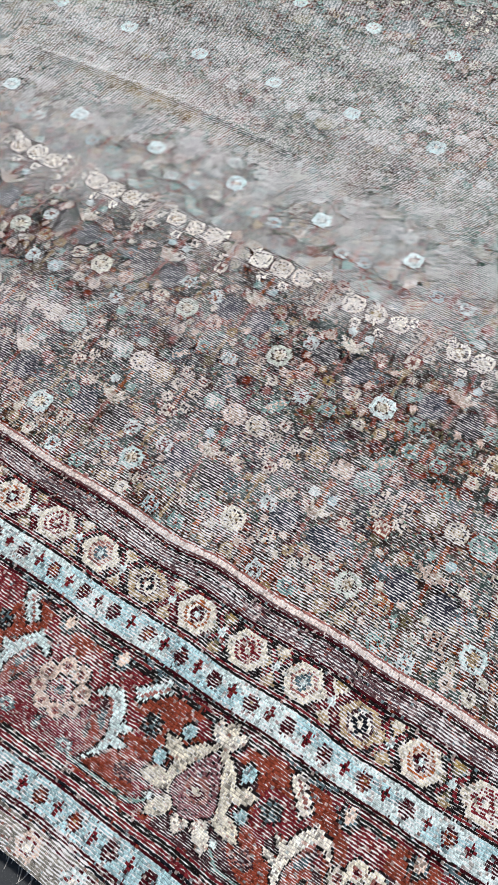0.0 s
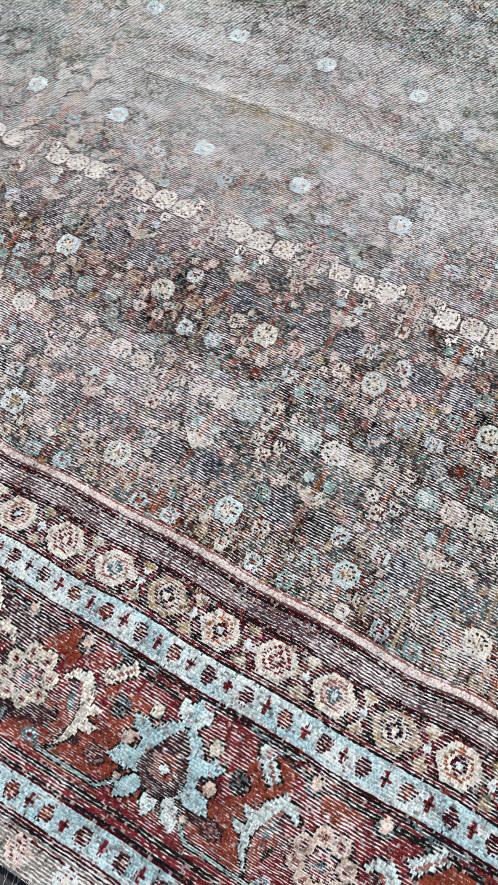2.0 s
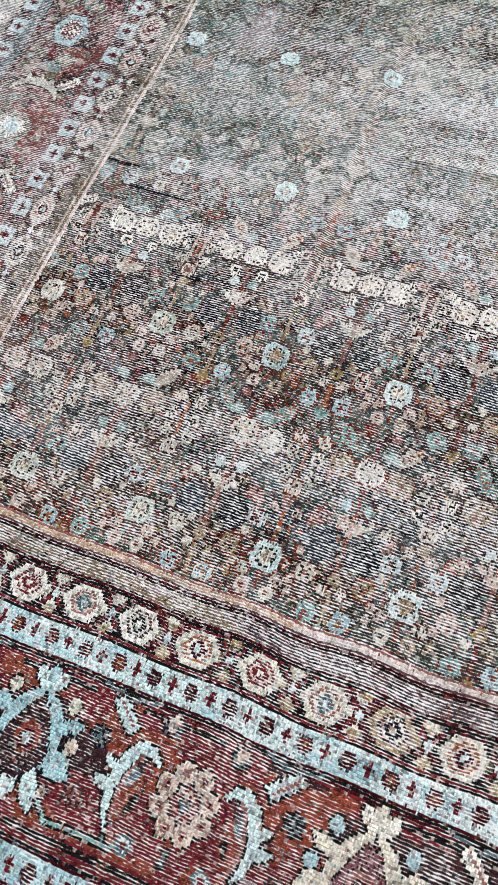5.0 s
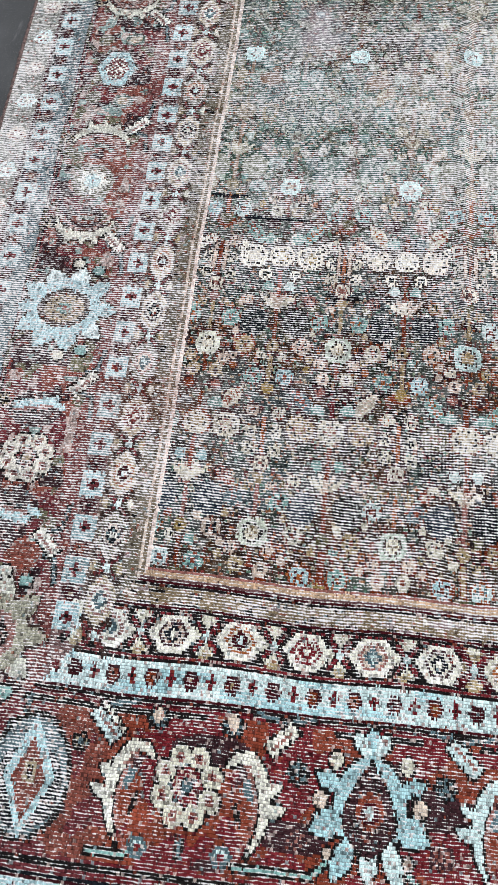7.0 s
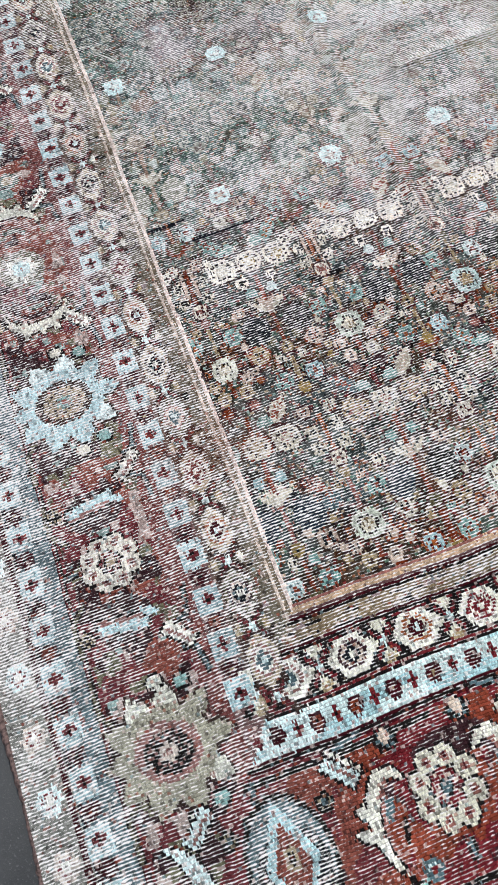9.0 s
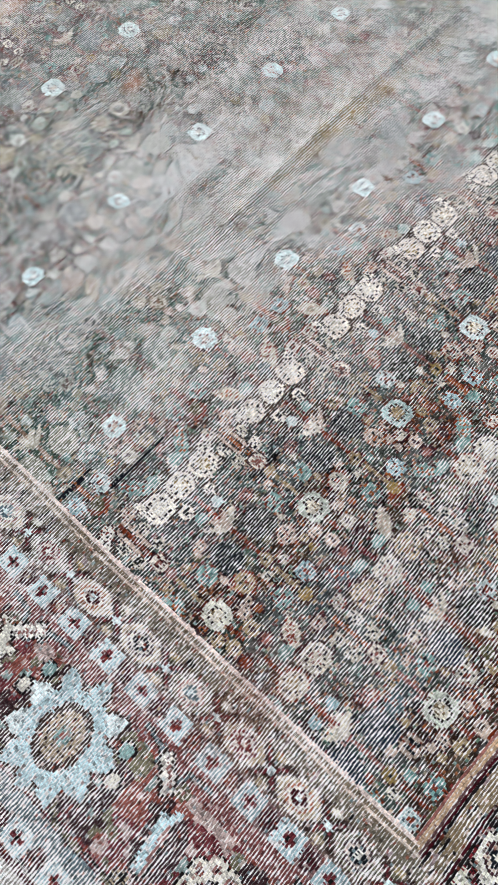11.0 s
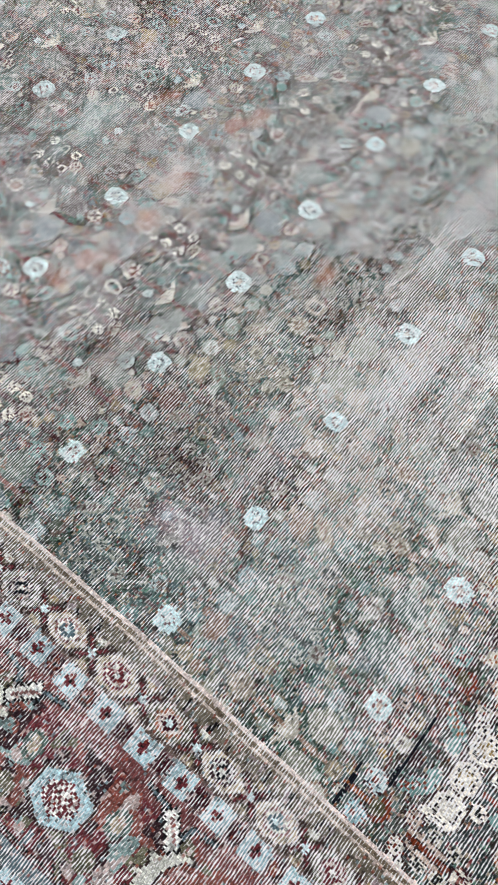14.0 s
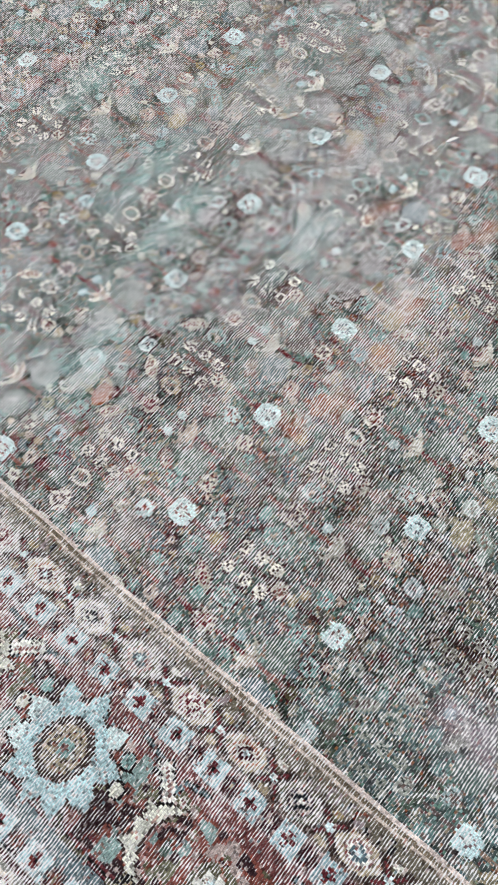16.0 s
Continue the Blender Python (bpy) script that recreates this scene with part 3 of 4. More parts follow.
def hexagon_flower(x, y, side, k):
    """A six-sided flower in rings, and the dark cross that parts it from the next one."""
    p = new_part("hexagon_flower", "flower_band")
    m = Motif(x, y, *((1.05, 0.80) if side else (1, 1)), side, None, 46)
    pale = not side and x < -1.1
    ground = "cream" if pale else ("tan", "cream", "tan", "moss")[k % 4]
    dark = "brown" if side else "char" if pale or k % 3 else "wine"
    for s in (-1, 1):
        if not side:
            m.box(s * 35, 0, 12, 21, ground, wear=0.46)
        for q in (-1, 1):
            m.box(s * 35 + 8.5 * q, 11 * q, 13, 4.2, dark, 52, wear=0.34), m.box(s * 35 - 8.5 * q, 11 * q, 13, 4.2, dark, -52, wear=0.34)
            m.box(s * 35 + 7 * q, 9 * q, 7.5, 1.9, "red", 52), m.box(s * 35 - 7 * q, 9 * q, 7.5, 1.9, "red", -52)
        m.diamond(s * 35, 0, 5.5, 6.5, "ice", wear=0.4), m.oval(s * 35, 19, 6.5, 4.4, "gold" if k % 2 and not pale else "cream"), m.oval(s * 35, -19, 6.5, 4.4, "tan")
    m.part = p
    heart = ("slate", "red", "wine", "navy")[(k * 3) % 4]
    m.hexagon(0, 0, 30, 21, dark, wear=0.6 if side else 0.4), m.hexagon(0, 0, 27, 19.5, "moss" if side and k % 3 == 1 else "tan" if side or (not pale and k % 4 == 1) else "ivory" if pale else "cream", wear=0.58 if side else 0.48)
    ring = ("rose", "plum", "orange", "red")[k % 4]
    m.hexagon(0, 0, 17, 14.5, ring, wear=0.44), m.hexagon(0, 0, 13.5, 11, ("ivory", "pink", "cream")[k % 3], wear=0.42)
    m.diamond(0, 0, 11, 11.5, heart, wear=0.3), m.diamond(0, 0, 4.6, 5.6, "ivory" if k % 2 else "ice")


def dark_flower(m, u, v, r, spots="rose"):
    """A dark round flower flecked with lighter knots."""
    m.part = new_part("floweret", "main_border")
    p, q = m.local(u, v, 0, r * 1.1)
    d, a = np.hypot(p, q), np.arctan2(q, p)
    m.fill(d < r * (1 + 0.10 * np.cos(8 * a)), "char" if spots != "rose" else "plum", 0.36)
    m.fill((d < r * 0.8) & (d > r * 0.42) & (np.cos(8 * a) > 0.2), spots, 0.4)
    m.fill(d < r * 0.2, spots)


def feather(m, s, u, v, pale):
    """A slanting white quill with a notched edge and a pink rib."""
    m.part = new_part("feather", "main_border")
    m.box(s * u, v, 21, 9.5, "char", s * 44)
    p, q = m.local(s * u, v, s * 44, 24)
    m.fill((np.abs(p) < 18.5) & (np.abs(q) < 5.6 + 2.2 * (np.sin(p * 0.9) > 0)), pale, 0.32)
    m.fill((np.abs(p) < 15) & (np.abs(q * s + 1.5) < 1.7), "rose", 0.4)


def bud(m, u, v, r, c):
    m.oval(u, v, r + 2.4, r + 3, "char"), m.oval(u, v, r, r + 1, c, wear=0.34)


def palmette(x, y, pale, accent, core, flip=1):
    """The large flower of the ends: a plum egg in a pale calyx with a three-lobed crown and five hanging petals."""
    m = Motif(x, y, 1.0, 1.0, 0, new_part("palmette", "main_border", ""), 100, flip)
    light = "ice" if pale == "blue" else "ivory"
    for grow, c in ((3.0, "char"), (0, None)):
        # crown
        m.box(0, 50, 7 + grow, 10 + grow, c or pale, wear=0.3), m.diamond(0, 66, 9 + grow, 13 + grow, c or pale, wear=0.3)
        for s in (-1, 1):
            m.petal(s * 11, 61, 13 + grow, 7 + grow, c or light, 58 if s > 0 else 122, wear=0.3)
            # arms at the sides, hanging petals below
            m.petal(s * 43, 24, 15 + grow, 8 + grow, c or pale, 25 if s > 0 else 155, wear=0.3)
            m.petal(s * 42, -16, 21 + grow, 14 + grow, c or pale, -28 if s > 0 else 208, wear=0.32)
        m.oval(0, 4, 36 + grow, 44 + grow, c or pale, wear=0.32)
    for s in (-1, 1):
        m.petal(s * 26, -48, 25, 13, "char", -66 if s > 0 else 246), m.petal(s * 26, -48, 22, 10.2, light if s > 0 else pale, -66 if s > 0 else 246, wear=0.34)
    m.petal(1, -48, 24, 11, "char", -90), m.petal(1, -48, 21, 8.4, light, -90, wear=0.34)
    # the egg
    p, q = m.local(0, 0, 0, 46)
    half = 25 * np.clip((42 - q) / 44, 0, 1) ** 0.7 * np.clip((q + 42) / 24, 0, 1) ** 0.6
    m.fill(np.abs(p) < half + 2.2, "char", 0.36), m.fill(np.abs(p) < half, core, 0.42)
    m.fill((np.abs(p) < half * 0.8) & (np.sin(p * 0.9 + q) > 0.8), "char")
    m.oval(0, -1, 14, 17, accent, wear=0.42), m.oval(0, -2, 9, 11, "wine"), m.diamond(0, -2, 6, 7.5, "ice" if pale == "blue" else "cream", wear=0.3)
    for s in (-1, 1):
        bud(m, s * 37, 43, 7, "cream" if pale == "blue" else "blue"), bud(m, s * 50, 6, 7, "pink" if pale == "blue" else "blue")
        bud(m, s * 40, -43, 4.2, "ice" if pale != "blue" else "pink")
    for s in (-1, 1):
        dark_flower(m, s * 74, 27, 12, "slate"), dark_flower(m, s * 71, -36, 13, "rose")


def round_palmette(x, y, pale, light, ring, core, eye, flip=1):
    """The broad flower of the sides: lobes all round a dark ring."""
    m = Motif(x, y, 1.12, 1.15, 1, new_part("palmette", "main_border", ""), 100, flip)
    for grow, c in ((2.6, "brown"), (0, None)):
        for k, (deg, r, a, b) in enumerate(((90, 46, 17, 9), (52, 44, 17, 10), (128, 44, 17, 10), (14, 42, 17, 11), (166, 42, 17, 11), (-24, 40, 18, 12), (204, 40, 18, 12), (-58, 40, 18, 11), (238, 40, 18, 11), (-90, 38, 18, 10))):
            t = radians(deg)
            m.petal(r * math.cos(t), r * math.sin(t), a + grow, b + grow, c or (light if k in (1, 4, 6) else pale), deg, wear=0.36)
        m.oval(0, 0, 40 + grow, 42 + grow, c or pale, wear=0.36)
    m.oval(0, 0, 26, 30, ring, wear=0.45), m.oval(0, 0, 19, 22, core, wear=0.42)
    p, q = m.local(0, 0, 0, 20)
    m.fill((np.hypot(p, q) < 18) & (np.sin(p * 0.8) * np.sin(q * 0.7) > 0.3), ring)
    m.oval(0, 0, 8, 9, eye, wear=0.3), m.oval(0, 0, 3, 3.6, "rose")
    for s in (-1, 1):
        bud(m, s * 52, 30, 6, "teal"), bud(m, s * 60, 6, 6, "cream")


def curved_leaf(m, s, c):
    """A sickle leaf beside a rosette: hooked at the top, toothed on its outer edge, running to a point below."""
    way = ((38, 24, 2.4), (47, 33, 5), (58, 33, 6.6), (68, 22, 6.8), (74, 5, 6), (77, -14, 5.6), (73, -36, 4), (62, -59, 1.2))
    steps = np.linspace(0, len(way) - 1, 30)
    line = [np.interp(steps, range(len(way)), [w[k] for w in way]) for k in range(3)]
    for grow, paint in ((2.4, "char"), (0, c)):
        for u, v, fat in zip(*line):
            m.oval(s * u, v, fat + grow, fat + grow, paint, wear=0.30)
        for u, v, a, b in ((82, 8, 12, 5), (86, -12, 13, 6)):
            m.petal(s * u, v, a + grow, b + grow, paint, 28 if s > 0 else 152, wear=0.30)
    for u, v, fat in zip(*line):
        if v < 26:
            m.oval(s * (u - 9.5), v - 1, 2.4, 2.6, "rose", wear=0.45)


def arched_leaf(m, s, c):
    """A leaf of the sides, bent over a flower like a brow, with a toothed back."""
    for grow, paint in ((2.4, "brown"), (0, c)):
        for t in np.linspace(-1, 1, 30):
            a = t * 1.45
            fat = 1.5 + 5.5 * math.cos(a * 0.98)
            m.oval(s * (62 + 30 * math.cos(a)), 40 * math.sin(a), fat + grow, fat + grow, paint, wear=0.30)
        for v, a in ((-18, -25), (2, 0), (20, 25)):
            m.petal(s * 97, v, 9 + grow, 4.5 + grow, paint, a if s > 0 else 180 - a, wear=0.30)
    for t in np.linspace(-1, 1, 22):
        m.oval(s * (53 + 27 * math.cos(t * 1.35)), 31 * math.sin(t * 1.35), 2, 2.4, "rose", wear=0.45)
    m.oval(s * 64, 0, 8, 20, "rust", wear=0.42), m.oval(s * 62, 2, 4, 12, "green", wear=0.5)


def eight_petals(m, ru, rv, petal_dye, heart):
    """Eight little flowers in a wreath round a red middle."""
    m.oval(0, 0, ru + 3, rv + 3, "wine", wear=0.45), m.oval(0, 0, ru - 3, rv - 3, "red", wear=0.52)
    for q in range(8):
        a = radians(45 * q + 22)
        m.oval(ru * math.cos(a), rv * math.sin(a), 12, 13, "char", wear=0.36)
    for q in range(8):
        a = radians(45 * q + 22)
        u, v = ru * math.cos(a), rv * math.sin(a)
        m.oval(u, v, 10, 11, petal_dye, wear=0.36), m.oval(u, v, 4.4, 5, "rose", wear=0.4), m.oval(u, v, 1.8, 2.4, "wine")
    p, q = m.local(0, 0, 0, ru)
    m.fill((np.hypot(p / ru, q / rv) < 0.55) & (np.sin(p * 0.75) * np.sin(q * 0.6) > 0.35), "pink", 0.4)
    m.oval(0, 0, 6.5, 8, "char"), m.oval(0, 0, 4.8, 6, heart, wear=0.36)


def rosette_with_leaves(x, y, k, flip=1):
    for s in (-1, 1):
        m = Motif(x, y, 1.0, 1.0, 0, None, 110, flip)
        m.oval(s * 58, -8, 15, 36, "plum", s * 10, wear=0.46), m.oval(s * 56, -16, 11, 26, "brick", s * 10, wear=0.36), m.oval(s * 60, 4, 7, 12, "slate", s * 20, wear=0.5)
        m.oval(s * 50, -20, 3.4, 12, "char", s * 14), m.diamond(s * 44, 14, 6, 9, "red")
        m.part = new_part("curved_leaf", "main_border")
        curved_leaf(m, s, "ivory" if k % 2 == 0 else "ice")
        feather(m, s, 88, 56, "ivory" if k % 2 == 0 else "ice")
        m.part = new_part("floweret", "main_border")
        m.ringed(s * 40, -58, 10, 6, "slate", "ice", "red", wear=0.4)
        dark_flower(m, s * 38, 62, 12, "slate")
        m.part = None
        m.petal(s * 38, 66, 8, 6, "pink", 90, wear=0.4)
    m = Motif(x, y, 1.0, 1.0, 0, new_part("border_rosette", "main_border"), 60, flip)
    eight_petals(m, 25, 29, "cream" if k % 2 == 0 else "pink", "slate")


def side_rosette(x, y, k, flip=1):
    """The lesser flowers of the sides: a wreath between straight bars, then a star between bent leaves."""
    for s in (-1, 1):
        m = Motif(x, y, 1.0, 1.0, 1, None, 110, flip)
        if k == 1:
            m.oval(s * 62, -4, 24, 34, "plum", wear=0.5)
            m.part = new_part("bar_leaf", "main_border")
            m.box(s * 68, -6, 9.5, 31, "char", s * -9), m.box(s * 71, -6, 5.2, 28, "blue", s * -9, wear=0.36), m.box(s * 63, -8, 2.6, 26, "rose", s * -9, wear=0.4)
            m.petal(s * 66, 26, 11, 5, "blue", 62, wear=0.38)
        else:
            m.part = new_part("curved_leaf", "main_border")
            arched_leaf(m, s, "cream" if k % 2 else "blue")
        feather(m, s, 100, 48, "ivory")
        m.part = new_part("floweret", "main_border")
        m.ringed(s * 76, 46, 8, 6, "moss", "cream", "rose", wear=0.45)
        dark_flower(m, s * 72, -48, 10, "tan")
    m = Motif(x, y, 1.0, 1.0, 1, new_part("border_rosette", "main_border"), 60, flip)
    if k == 1:
        eight_petals(m, 22, 24, "cream", "tan")
        return
    m.oval(0, 0, 30, 30, "moss", wear=0.6)
    for q in range(8):
        a = radians(45 * q)
        m.petal(14 * math.cos(a), 14 * math.sin(a), 11, 5, "ivory", 45 * q, wear=0.3)
    m.oval(0, 0, 12, 12, "ice", wear=0.3), m.oval(0, 0, 5, 5.5, "blue"), m.oval(0, 0, 2, 2, "rose")


def ring_flower(x, y, flip=1):
    """A pale blue six-sided ring round a red lattice."""
    m = Motif(x, y, 1.0, 1.0, 1, new_part("ring_flower", "main_border"), 60, flip)
    p, q = m.local(0, 0, 0, 40)
    r = np.maximum(np.abs(p) * 0.92, np.abs(p) * 0.5 + np.abs(q))
    m.fill(r < 33, "brown", 0.45), m.fill(r < 30, "blue", 0.36), m.fill(r < 19, "red", 0.4)
    m.fill((r < 18) & (np.sin(p * 0.85) * np.sin(q * 0.75) > 0.1), "ivory", 0.36)
    for s in (-1, 1):
        m.part = None
        m.oval(s * 58, 20, 12, 16, "green", wear=0.5), m.oval(s * 58, 20, 7, 9, "tan", wear=0.5), m.oval(s * 56, -26, 12, 12, "moss", wear=0.55)


def corner_medallion(x, y):
    """The dark figure where two borders meet, with leaves beside it."""
    m = Motif(x, y, 1, 1, 0, new_part("corner_medallion", "main_border"), 130)
    m.oval(0, 0, 46, 62, "char", wear=0.54), m.oval(0, 0, 41, 55, "slate", wear=0.60), m.oval(0, -10, 38, 40, "navy", wear=0.56)
    m.diamond(0, 0, 28, 58, "blue", wear=0.36), m.oval(0, 0, 22, 34, "blue", wear=0.38), m.diamond(0, -4, 19, 40, "brick", wear=0.36), m.box(0, 2, 13, 13, "brick", wear=0.4)
    m.box(0, 2, 6.5, 10, "tan", wear=0.45), m.box(0, 2, 3, 5, "char")
    for s in (-1, 1):
        m.part = new_part("floweret", "main_border")
        m.ringed(s * 50, 38, 10, 5, "char", "tan", "slate")
        feather(m, -s, -74, 58, "ice")
    m.part = new_part("curved_leaf", "main_border")
    for grow, paint in ((2.6, "char"), (0, "ice")):
        for t in np.linspace(0, 1, 26):
            a = radians(80 - 150 * t)
            fat = 2 + 7 * math.sin(math.pi * t)
            m.oval(-118 + 34 * math.cos(a), -6 + 56 * math.sin(a), fat + grow, fat + grow, paint, wear=0.38)


def stem(m, points, pale="teal"):
    """A thin pale stem with dark edges, from point to point."""
    for wide, c in ((4.2, "char"), (2.0, pale)):
        for (u, v), (p, q) in zip(points, points[1:]):
            m.box((u + p) / 2, (v + q) / 2, math.hypot(p - u, q - v) / 2 + wide * 0.6, wide, c, math.degrees(math.atan2(q - v, p - u)), wear=0.42)


def vine(x, y, side, flip=1):
    """Grey-green stems that run along the foot of the border and frame each figure."""
    m = Motif(x, y, *((0.95, 0.85) if side else (1.0, 1.0)), side, None, 110, flip)
    for s in (-1, 1):
        stem(m, [(s * 38, -50), (s * 54, -67), (s * 92, -67)], "teal" if not side else "moss")
        stem(m, [(s * 60, 78), (s * 88, 72), (s * 92, 56)], "slate")
    stem(m, [(0, -46), (0, -62)], "slate")


# figures along each border, on one beat for the ends and another for the sides
for side in (0, 1):
    for far in (0, 1):
        if side == 0:
            beat, start, n, line = 0.1803, -1.400, 13, (-0.026 if not far else Y0 + Y1 + 0.026)
        else:
            beat, start, n, line = 0.2025, 0.100, 13, (-1.643 if not far else X0 + X1 + 1.643)
        flip = -1 if far else 1
        spots = [(start + beat * k, k) for k in range(n) if start + beat * k < (X1 if side == 0 else Y1) - 0.22]
        for pos, k in spots:
            vine(*((pos, line) if side == 0 else (line, pos)), side, flip)
        for pos, k in spots:
            if side == 0 and k % 2 == 0:
                rosette_with_leaves(pos, line, k // 2, flip)
            elif side and k % 2:
                side_rosette(line, pos, k, flip)
        for pos, k in spots:
            if side == 0 and k % 2:
                blue = (k // 2) % 2 == 0
                palmette(pos, line, "blue" if blue else "cream", "brick" if blue else "rose", "plum" if blue else lin("83545a"), flip)
            elif side and k == 4:
                ring_flower(line, pos, flip)
            elif side and k % 2 == 0:
                round_palmette(line, pos, *(("blue", "ice", "brown", "tan", "teal") if k else (lin("a39b83"), "cream", "rose", "char", "pink")), flip)
        # small guard figures
        end = X1 if side == 0 else Y1
        hex_line = (Y0 + 0.3205) if side == 0 else X0 + 0.273
        in_line, out_line = ((Y0 + 0.275, Y0 + 0.0605) if side == 0 else (X0 + 0.239, X0 + 0.062))
        if far:
            hex_line, in_line, out_line = ((Y0 + Y1 - v) if side == 0 else (X0 + X1 - v) for v in (hex_line, in_line, out_line))
        step, first = (0.0703, -1.506) if side == 0 else (0.0730, 0.146)
        for k in range(int((end - 0.25 - first) / step)):
            p = first + step * k
            hexagon_flower(*((p, hex_line) if side == 0 else (hex_line, p)), side, k)
        # the weaver spaced the crosses of the ends wider as she went on
        p, k = (-1.557, 0) if side == 0 else (0.124, 0)
        while p < end - 0.21:
            cross(*((p, in_line) if side == 0 else (in_line, p)), side, k % 2 == 0, "cross_band", not far and p < 2.2)
            p, k = p + (np.interp(p, [-1.02, -0.46], [0.0210, 0.0231]) if side == 0 else 0.02525), k + 1
        step, first = (0.02225, -1.714) if side == 0 else (0.0265, -0.112)
        for k in range(int((end - 0.04 - first) / step)):
            p = first + step * k
            cross(*((p, out_line) if side == 0 else (out_line, p)), side, k % 2 == 0, "outer_cross_band", False)
        step, first = (0.056, -1.76) if side == 0 else (0.062, -0.15)
        edge_line = (Y0 + 0.018 if side == 0 else X0 + 0.025) if not far else (Y1 - 0.018 if side == 0 else X1 - 0.025)
        for k in range(int((end - 0.02 - first) / step)):
            p = first + step * k
            m = Motif(*((p, edge_line) if side == 0 else (edge_line, p)), part=None, reach=30)
            m.ringed(0, 0, 14, 6, "pink" if k % 2 else "ice", "red", "ivory", wear=0.5)

corner_medallion(-1.565, -0.034)
tears = Motif(-1.447, 0.695)
for u, v, a in ((0, 0, 27), (-4, -3.4, 18), (67, -34, 42), (40, -30, 14)):
    tears.box(u, v, a, 1.3, "navy", wear=-0.2)

# old stains and wear with shapes of their own: a rusty patch across the left guards, a bare outer edge
scuff = np.clip(np.exp(-(((GX + 1.354) / 0.03) ** 2 + ((GY - 1.0) / 0.045) ** 2)) * (1 + 0.6 * soft_noise(5, 4, 61)), 0, 1)[..., None]
COL[:] = COL * (1 - 0.4 * scuff) + lin("c9b6c0") * 0.4 * scuff
rusty = np.exp(-(((GX + 1.50) / 0.07) ** 2 + ((GY - 0.385) / 0.035) ** 2))[..., None]
COL[:] = COL * (1 - 0.55 * rusty) + lin("6a3419") * 0.55 * rusty


def stain(x, y, a, b, code, much, seed):
    """A patch where the dye has turned, ragged at its edge."""
    k = np.clip(1.5 * np.exp(-(((GX - x) / a) ** 2 + ((GY - y) / b) ** 2)) + 0.45 * soft_noise(7, 4, seed) - 0.45, 0, 1)[..., None] * much
    COL[:] = COL * (1 - k) + lin(code) * k


stain(-0.86, 0.808, 0.16, 0.016, "b79c66", 0.6, 62), stain(-0.70, 0.800, 0.14, 0.014, "a58d62", 0.45, 63)
for k, (x, y) in enumerate(((-0.82, 1.568), (-0.978, 1.341), (-1.142, 1.333), (-0.873, 1.464), (-1.056, 1.329), (-0.809, 1.33), (-0.969, 1.088), (-1.20, 1.36))):
    stain(x, y, 0.030, 0.020, "a5602c", 0.6, 90 + k)
for k, (x, y) in enumerate(((-0.95, 1.95), (-1.022, 1.764), (-0.982, 1.516), (-1.06, 1.68), (-1.30, 1.62), (-0.66, 1.93))):
    stain(x, y, 0.10, 0.035, "8fb4b0", 0.55, 100 + k)
for k, (x, y) in enumerate(((-0.868, 1.634), (-0.664, 1.649), (-1.048, 1.60), (-0.80, 1.545), (-1.25, 1.22), (-0.80, 1.25), (-1.0, 1.44))):
    stain(x, y, 0.12, 0.030, "3c3020", 0.5, 110 + k)
corner_bare = np.exp(-(((GX + 1.74) / 0.09) ** 2 + ((GY - 0.02) / 0.24) ** 2))
side_wear = np.interp(GX, [X0, X0 + 0.06, X0 + 0.30, X0 + 0.33], [0.14, 0.09, 0.04, 0.0]) * np.interp(GY, [0.25, 0.5], [0.0, 1.0])
WEAR += 0.12 * corner_bare * (1 + 0.6 * soft_noise(30, 24, 17)) + side_wear
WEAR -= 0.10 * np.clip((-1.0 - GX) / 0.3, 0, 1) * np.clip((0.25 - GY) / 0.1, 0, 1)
def soft_spot(x, y, a, b):
    return np.exp(-(((GX - x) / a) ** 2 + ((GY - y) / b) ** 2))


# wear raised and lowered by place; the spot at (-1.15, 0.92) paints sky sheen
WEAR += 0.05 * soft_spot(-1.10, 0.66, 0.20, 0.19) + 0.05 * np.interp(GY, [1.3, 1.5], [0, 1]) + 0.06 * soft_spot(-0.45, 0.9, 0.3, 0.3) + 0.04 * soft_spot(-1.15, 0.92, 0.2, 0.1) + 0.05 * soft_spot(-1.78, 0.08, 0.08, 0.12)
WEAR -= 0.17 * soft_spot(-1.60, 0.98, 0.28, 0.22) + 0.07 * soft_spot(-1.1, 1.08, 0.3, 0.1) + 0.05 * soft_spot(-1.55, 0.32, 0.2, 0.3) + 0.06 * soft_spot(-0.6, -0.08, 0.55, 0.13) + 0.05 * soft_spot(-1.6, 1.3, 0.1, 0.1)
WEAR[DIST < 376] -= 0.05
WEAR[:] = np.clip(WEAR, -0.4, 0.84)
grey = np.interp(GX, [X0, X0 + 0.30, X0 + 0.33], [0.3, 0.2, 0.0])[..., None]
COL[:] = COL * (1 - grey) + COL.mean(-1, keepdims=True) * np.array([0.95, 1.05, 1.12]) * grey
# the dye runs warmer up the rug and has faded towards the near corner
COL[..., 0] *= np.interp(GY, [0.58, 0.68], [1.0, 0.95]) * (1 - 0.07 * np.interp(GX, [-1.1, -0.9], [1, 0]) * np.interp(GY, [0.15, 0.3], [1, 0]))
COL[..., 2] *= np.interp(GY, [1.05, 1.25], [1.0, 0.97])
